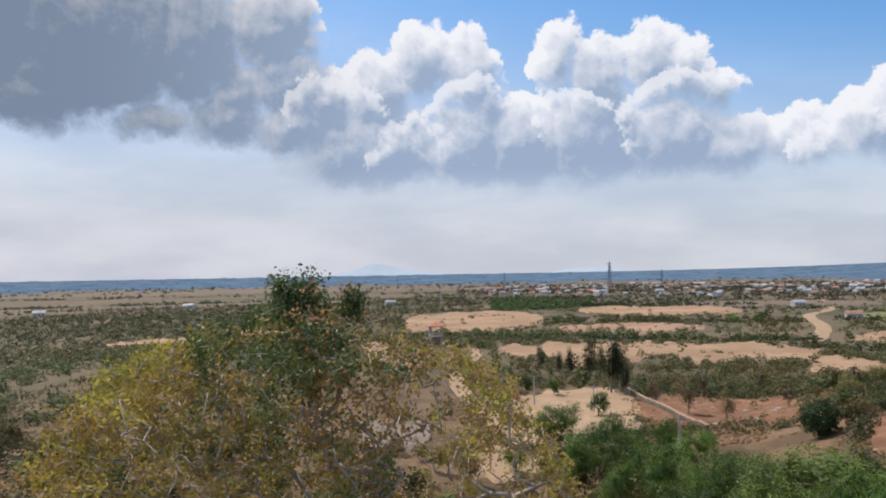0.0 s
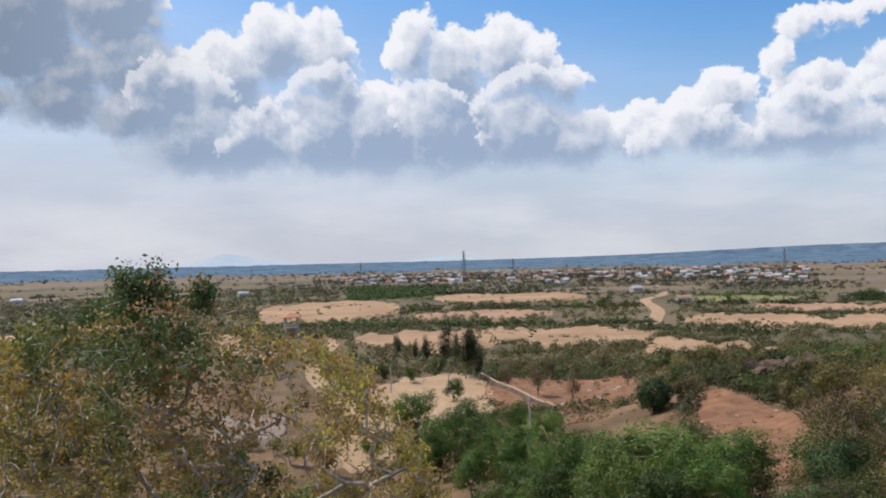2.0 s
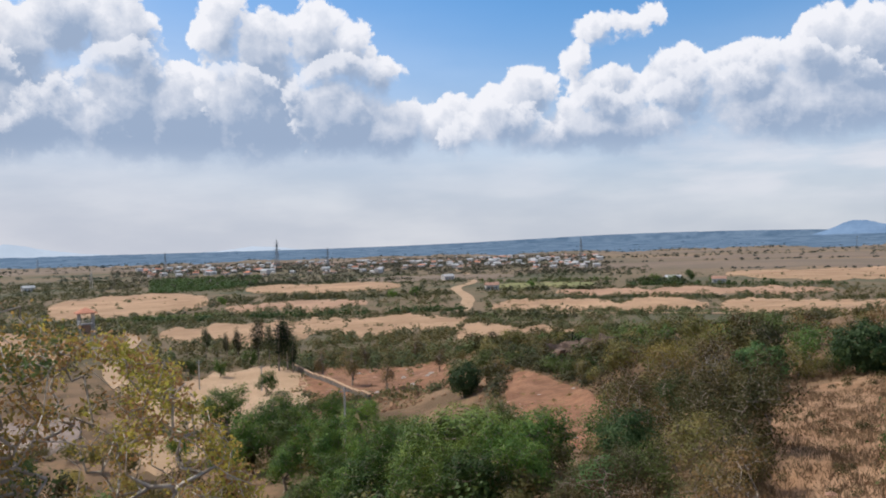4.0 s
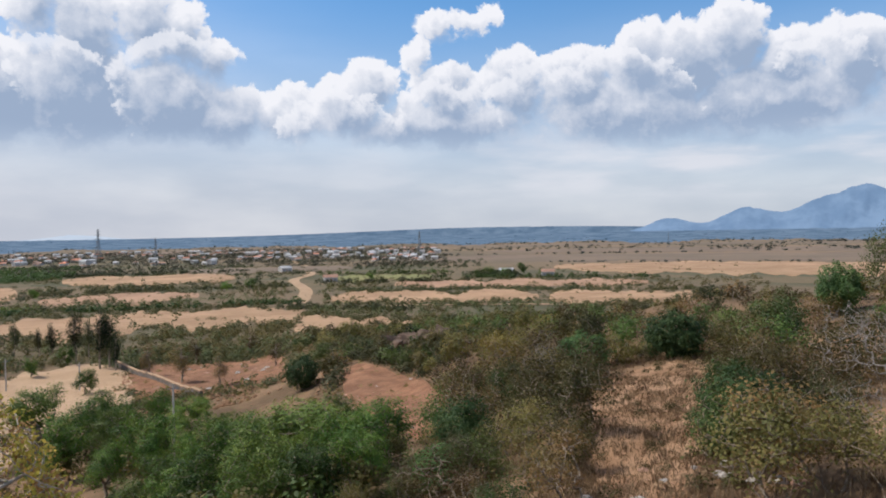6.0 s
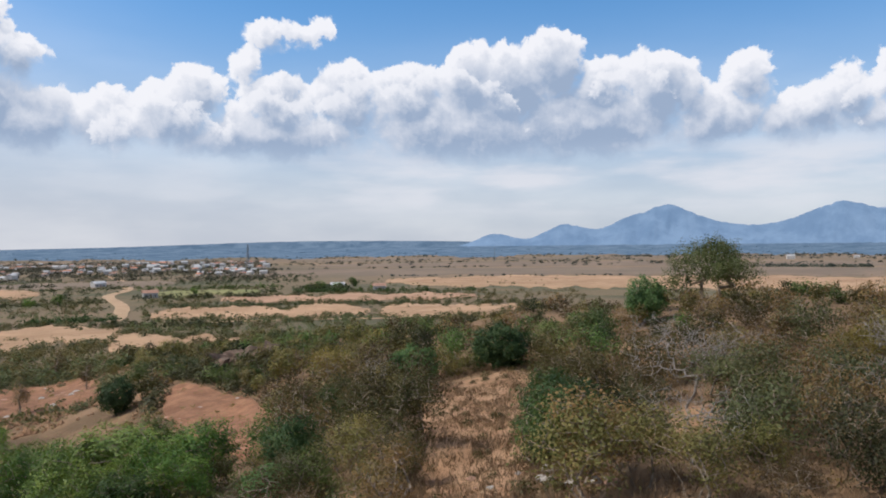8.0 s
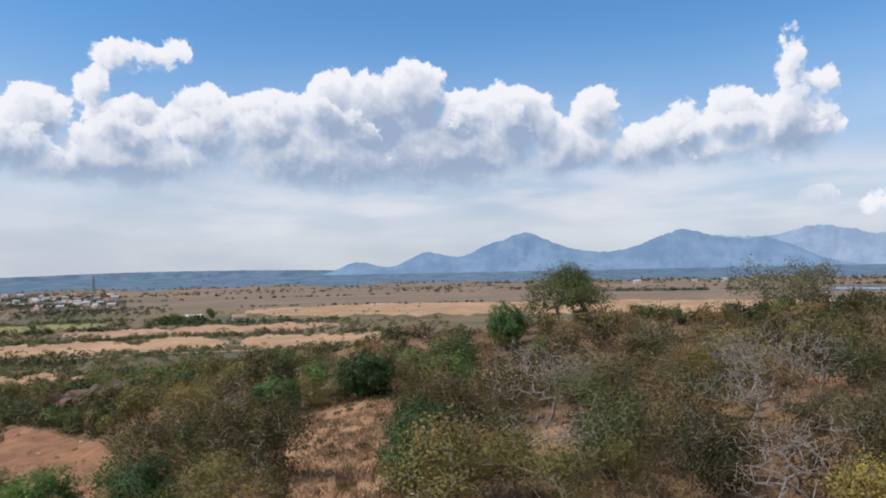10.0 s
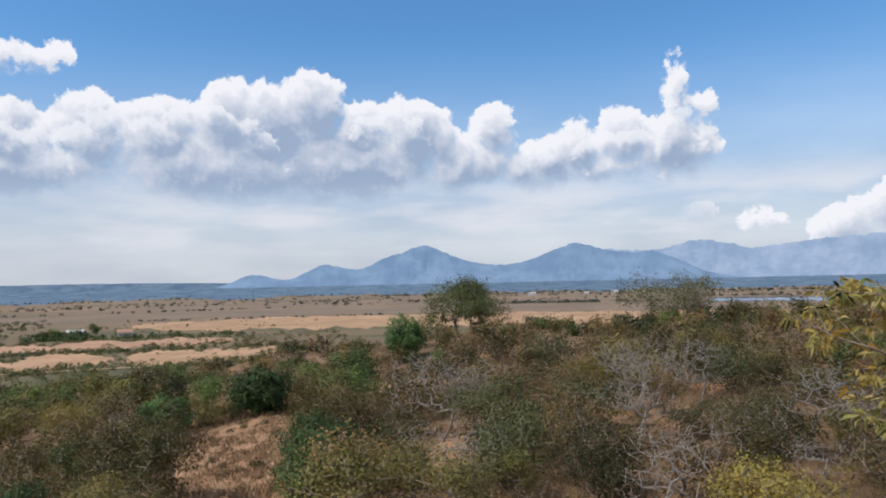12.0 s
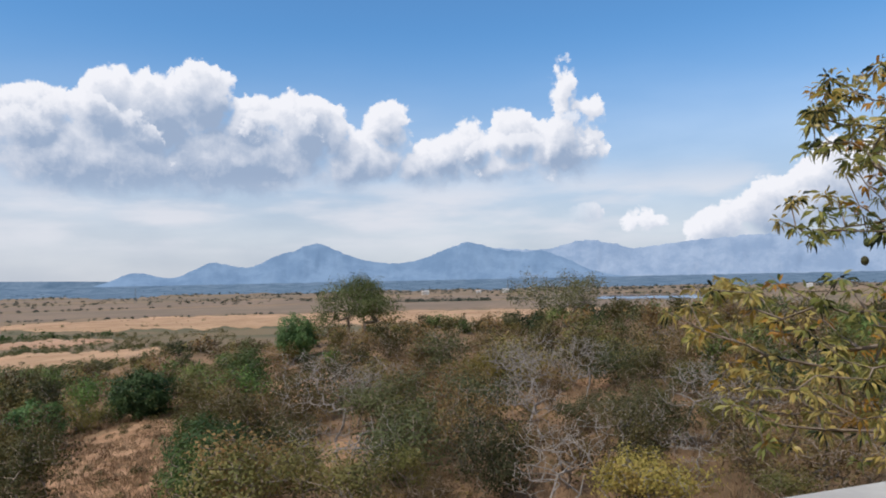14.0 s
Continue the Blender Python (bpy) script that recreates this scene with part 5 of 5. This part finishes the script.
legs, brace, arms = pylon_meshes(40)
master = None
for az, r, h, turn in ((12.36, 1259, 45, 20), (16.05, 1120, 30, 20), (4.6, 1377, 30, 20), (35.0, 1080, 34, 30), (53.3, 1400, 26, 40), (80.2, 1600, 27, 60), (-3.4, 1500, 26, 10)):
    x, y = spot(az, r)
    if master is None:
        master = thing("pylon", "grey lattice transmission pylon on the plain", "pylon", (x, y, 0), turn, "transmission pylons")
        for l in legs:
            part("leg", l, master)
        part("bracing", brace, master)
        for a, hang in arms:
            o = part("arm", a, master)
            for h_ in hang:
                part("insulator", h_, o)
        master.scale = (h / 40,) * 3
    else:
        o = copy_thing(master, pose(x, y, 0, 0, 0, turn))
        o.scale = (h / 40,) * 3


def mast(az, r, tall, label, a_mat, b_mat):
    x, y = spot(az, r)
    ob = thing("mast", label, "mast", (x, y, height(x, y)), 0)
    n = 8
    for i in range(n):
        s = Stock()
        w0, w1 = 1.3 * (1 - i / n * 0.85), 1.3 * (1 - (i + 1) / n * 0.85)
        for sx, sy in ((1, 1), (-1, 1), (-1, -1), (1, -1)):
            s.bar((sx * w0, sy * w0, tall * i / n), (sx * w1, sy * w1, tall * (i + 1) / n), 0.16)
            s.bar((sx * w0, sy * w0, tall * i / n), (-sy * w1, sx * w1, tall * (i + 1) / n), 0.10)
        part("section", s.mesh("section", a_mat if i % 2 else b_mat), ob)


mast(-0.2, 707, 16, "pale lattice mast beyond the tower", PLASTER, PLASTER)
mast(-20.2, 700, 20, "red and white lattice mast on the plain", RUST, PLASTER)


def house_meshes(w, d, h, roof, wall):
    s = Stock().box((-w / 2, -d / 2, -0.3), (w / 2, d / 2, h))
    e = 0.45
    v = [(-w / 2 - e, -d / 2 - e, h), (w / 2 + e, -d / 2 - e, h), (w / 2 + e, d / 2 + e, h), (-w / 2 - e, d / 2 + e, h), (-w / 2 - e, 0, h + d * 0.28), (w / 2 + e, 0, h + d * 0.28)]
    r = mesh_of("roof", v, [(0, 1, 5, 4), (2, 3, 4, 5), (0, 4, 3), (1, 2, 5), (0, 3, 2, 1)], roof)
    door = Stock().box((-0.5, -d / 2 - 0.05, 0), (0.5, -d / 2 - 0.003, 2.05)).mesh("door", RUST)
    win = [Stock().box((x - 0.6, -d / 2 - 0.04, 1.0), (x + 0.6, -d / 2 - 0.003, 2.1)).mesh("window", STEEL) for x in (-w * 0.3, w * 0.3)]
    return s.mesh("wall", wall), r, door, win


rngv = np.random.default_rng(12)
HOUSES = []
for w, d, h, roof, wall, label in ((9, 6, 3.2, TIN, PLASTER, "small pale village house with a grey roof"), (11, 7, 3.4, TILE, PLASTER, "village house with a red tiled roof"),
                                   (8, 6, 3.0, RUST, PLASTER, "low village house with a brown roof"), (13, 8, 6.0, TIN, PLASTER, "two-storey pale village house")):
    HOUSES.append((house_meshes(w, d, h, roof, wall), label))
made = {}


def house(az, r, k, turn, scale=1.0):
    x, y = spot(az, r)
    m = pose(x, y, height(x, y), 0, 0, turn)
    if k in made:
        o = copy_thing(made[k], m)
    else:
        (wall, roof, door, win), label = HOUSES[k]
        o = thing("house", label, "house", group="village houses")
        part("wall", wall, o), part("roof", roof, o), part("door", door, o)
        for q in win:
            part("window", q, o)
        o.matrix_basis = m
        made[k] = o
    o.scale = (scale,) * 3


for _ in range(380):
    az = rngv.uniform(2, 36.5)
    r = rngv.uniform(830, 1700) if az > 11 else rngv.uniform(950, 1500)
    if noise.noise((az * 0.25, r * 0.006, 4)) < -0.25:
        continue
    house(az, r, int(rngv.integers(0, 4)), -az + rngv.uniform(-60, 60), rngv.uniform(0.5, 0.8))
for az, r, k, t in ((28.3, 470, 2, -20), (44.6, 498, 2, -40), (41.5, 515, 0, -50), (25.0, 620, 0, 5), (-4.0, 720, 0, 20), (-28, 690, 0, 30), (-18.5, 760, 0, 0),
                    (74, 1500, 3, -60), (78, 1600, 0, -70), (80, 1560, 3, -80), (82, 1640, 0, -75), (70, 1550, 0, -60), (86, 1500, 3, -80), (97, 1700, 0, -90), (101, 1600, 3, -90)):
    house(az, r, k, t)


def watch_tower():
    x, y = spot(-0.6, 250)
    ob = thing("watch_tower", "small stilted pavilion with an orange roof on the rise", "tower", (x, y, height(x, y)), 8)
    for sx, sy in ((1, 1), (-1, 1), (-1, -1), (1, -1)):
        part("column", Stock().box((sx * 1.9 - 0.2, sy * 1.9 - 0.2, -0.4), (sx * 1.9 + 0.2, sy * 1.9 + 0.2, 6.6)).mesh("column", CONCRETE), ob)
    part("deck", Stock().box((-2.2, -2.2, 3.2), (2.2, 2.2, 3.5)).mesh("deck", CONCRETE), ob)
    part("core", Stock().box((-1.1, -1.1, -0.4), (1.1, 1.1, 3.2)).mesh("core", RUST), ob, "shaded brown stair core")
    s = Stock()
    for a, b in (((-2.1, -2.1), (2.1, -2.1)), ((2.1, -2.1), (2.1, 2.1)), ((2.1, 2.1), (-2.1, 2.1)), ((-2.1, 2.1), (-2.1, -2.1))):
        s.bar((*a, 4.4), (*b, 4.4), 0.07)
        s.bar((*a, 4.0), (*b, 4.0), 0.05)
    rail = part("rail", s.mesh("rail", PLASTER), ob)
    for sx, sy in ((1, 0), (-1, 0), (0, 1), (0, -1)):
        part("baluster", Stock().bar((sx * 2.1, sy * 2.1, 3.5), (sx * 2.1, sy * 2.1, 4.4), 0.05).mesh("baluster", PLASTER), rail)
    v = [(-2.9, -2.9, 6.6), (2.9, -2.9, 6.6), (2.9, 2.9, 6.6), (-2.9, 2.9, 6.6), (-2.9, -2.9, 6.85), (2.9, -2.9, 6.85), (2.9, 2.9, 6.85), (-2.9, 2.9, 6.85), (0, 0, 8.4)]
    part("roof", mesh_of("roof", v, [(3, 2, 1, 0), (0, 1, 5, 4), (1, 2, 6, 5), (2, 3, 7, 6), (3, 0, 4, 7), (4, 5, 8), (5, 6, 8), (6, 7, 8), (7, 4, 8)], TILE), ob, "orange tiled hip roof")


watch_tower()


def post(az, r, tall, label="thin grey pole standing in the sandy yard"):
    x, y = spot(az, r)
    ob = thing("pole", label, "pole", (x, y, height(x, y)), group="yard poles")
    part("shaft", Stock().bar((0, 0, -0.4), (0, 0, tall), 0.11, 0.08, 6).mesh("shaft", CONCRETE), ob)
    part("crossbar", Stock().bar((-0.5, 0, tall - 0.4), (0.5, 0, tall - 0.4), 0.05).mesh("crossbar", STEEL), ob)


for az, r, h in ((6.65, 134, 5.2), (17.0, 72, 6.5), (4.2, 118, 4.6), (11.0, 128, 4.6)):
    post(az, r, h)


def low_wall():
    """A low retaining wall stepping down along the sandy yard."""
    ob = thing("low_wall", "low pale retaining wall along the sandy yard", "wall")
    a, b = Vector((*spot(13.4, 153), 0)), Vector((*spot(18.9, 111), 0))
    n = 12
    for i in range(n):
        p, q = a + (b - a) * i / n, a + (b - a) * (i + 0.97) / n
        z = (height(p.x, p.y) + height(q.x, q.y)) / 2
        d = (q - p).normalized()
        w = Vector((d.y, -d.x, 0)) * 0.22
        v = [(*(c + s * w).xy, z + h) for h in (-0.8, 1.0) for c, s in ((p, 1), (q, 1), (q, -1), (p, -1))]
        box = [(3, 2, 1, 0), (4, 5, 6, 7), (0, 1, 5, 4), (1, 2, 6, 5), (2, 3, 7, 6), (3, 0, 4, 7)]
        # the face's shade is in the panel's dark colour
        part("panel", mesh_of("panel", v, box, SHADED_WALL), ob)
        v = [(*(c + s * w * 1.2).xy, z + h) for h in (1.0, 1.14) for c, s in ((p, 1), (q, 1), (q, -1), (p, -1))]
        part("coping", mesh_of("coping", v, box, SAND), ob)


low_wall()


def boulder(name, label, group, az, r, size, mat, seed, squash=0.7, jag=1.0):
    bm = bmesh.new()
    bmesh.ops.create_icosphere(bm, subdivisions=2, radius=size)
    for v in bm.verts:
        k = 1 + 0.42 * jag * noise.noise(v.co / size * 1.3 + Vector((seed, 0, 0))) + 0.2 * jag * noise.noise(v.co / size * 3.4 + Vector((0, seed, 0)))
        v.co *= k
        v.co.z *= squash
    me = bpy.data.meshes.new(name)
    bm.to_mesh(me), bm.free()
    me.materials.append(mat)
    x, y = spot(az, r)
    ob = thing(name, label, "rock", (x, y, height(x, y) + size * 0.2), seed * 40, group, data=me)
    return ob


for i in range(20):
    boulder("dark_rock", "dark jagged weathered rock of the outcrop", "outcrop rocks", 32.2 + 0.25 * i, 122 - 4 * (i % 3) - 0.2 * i, 0.9 + 1.1 * ((i * 7) % 5) / 4, DARK_ROCK, i + 1, 1.0, 1.7)
for i in range(22):
    boulder("stone", "pale loose stone on the dry slope", "loose stones", 46 + rngv.uniform(0, 16), 25.5 + rngv.uniform(0, 7), rngv.uniform(0.10, 0.32), STONE if i % 3 else RUST, i + 30)
for i in range(30):
    boulder("stone", "loose stone on the red earth bank", "bank stones", 13.8 + rngv.uniform(0, 11.5), 114 + rngv.uniform(0, 30), rngv.uniform(0.25, 0.6), RUST if i % 2 else STONE, i + 70)
for i in range(18):
    boulder("stone", "loose stone on the orange slope", "slope stones", 28 + rngv.uniform(0, 8), 52 + rngv.uniform(0, 34), rngv.uniform(0.15, 0.4), RUST if i % 2 else STONE, i + 120)
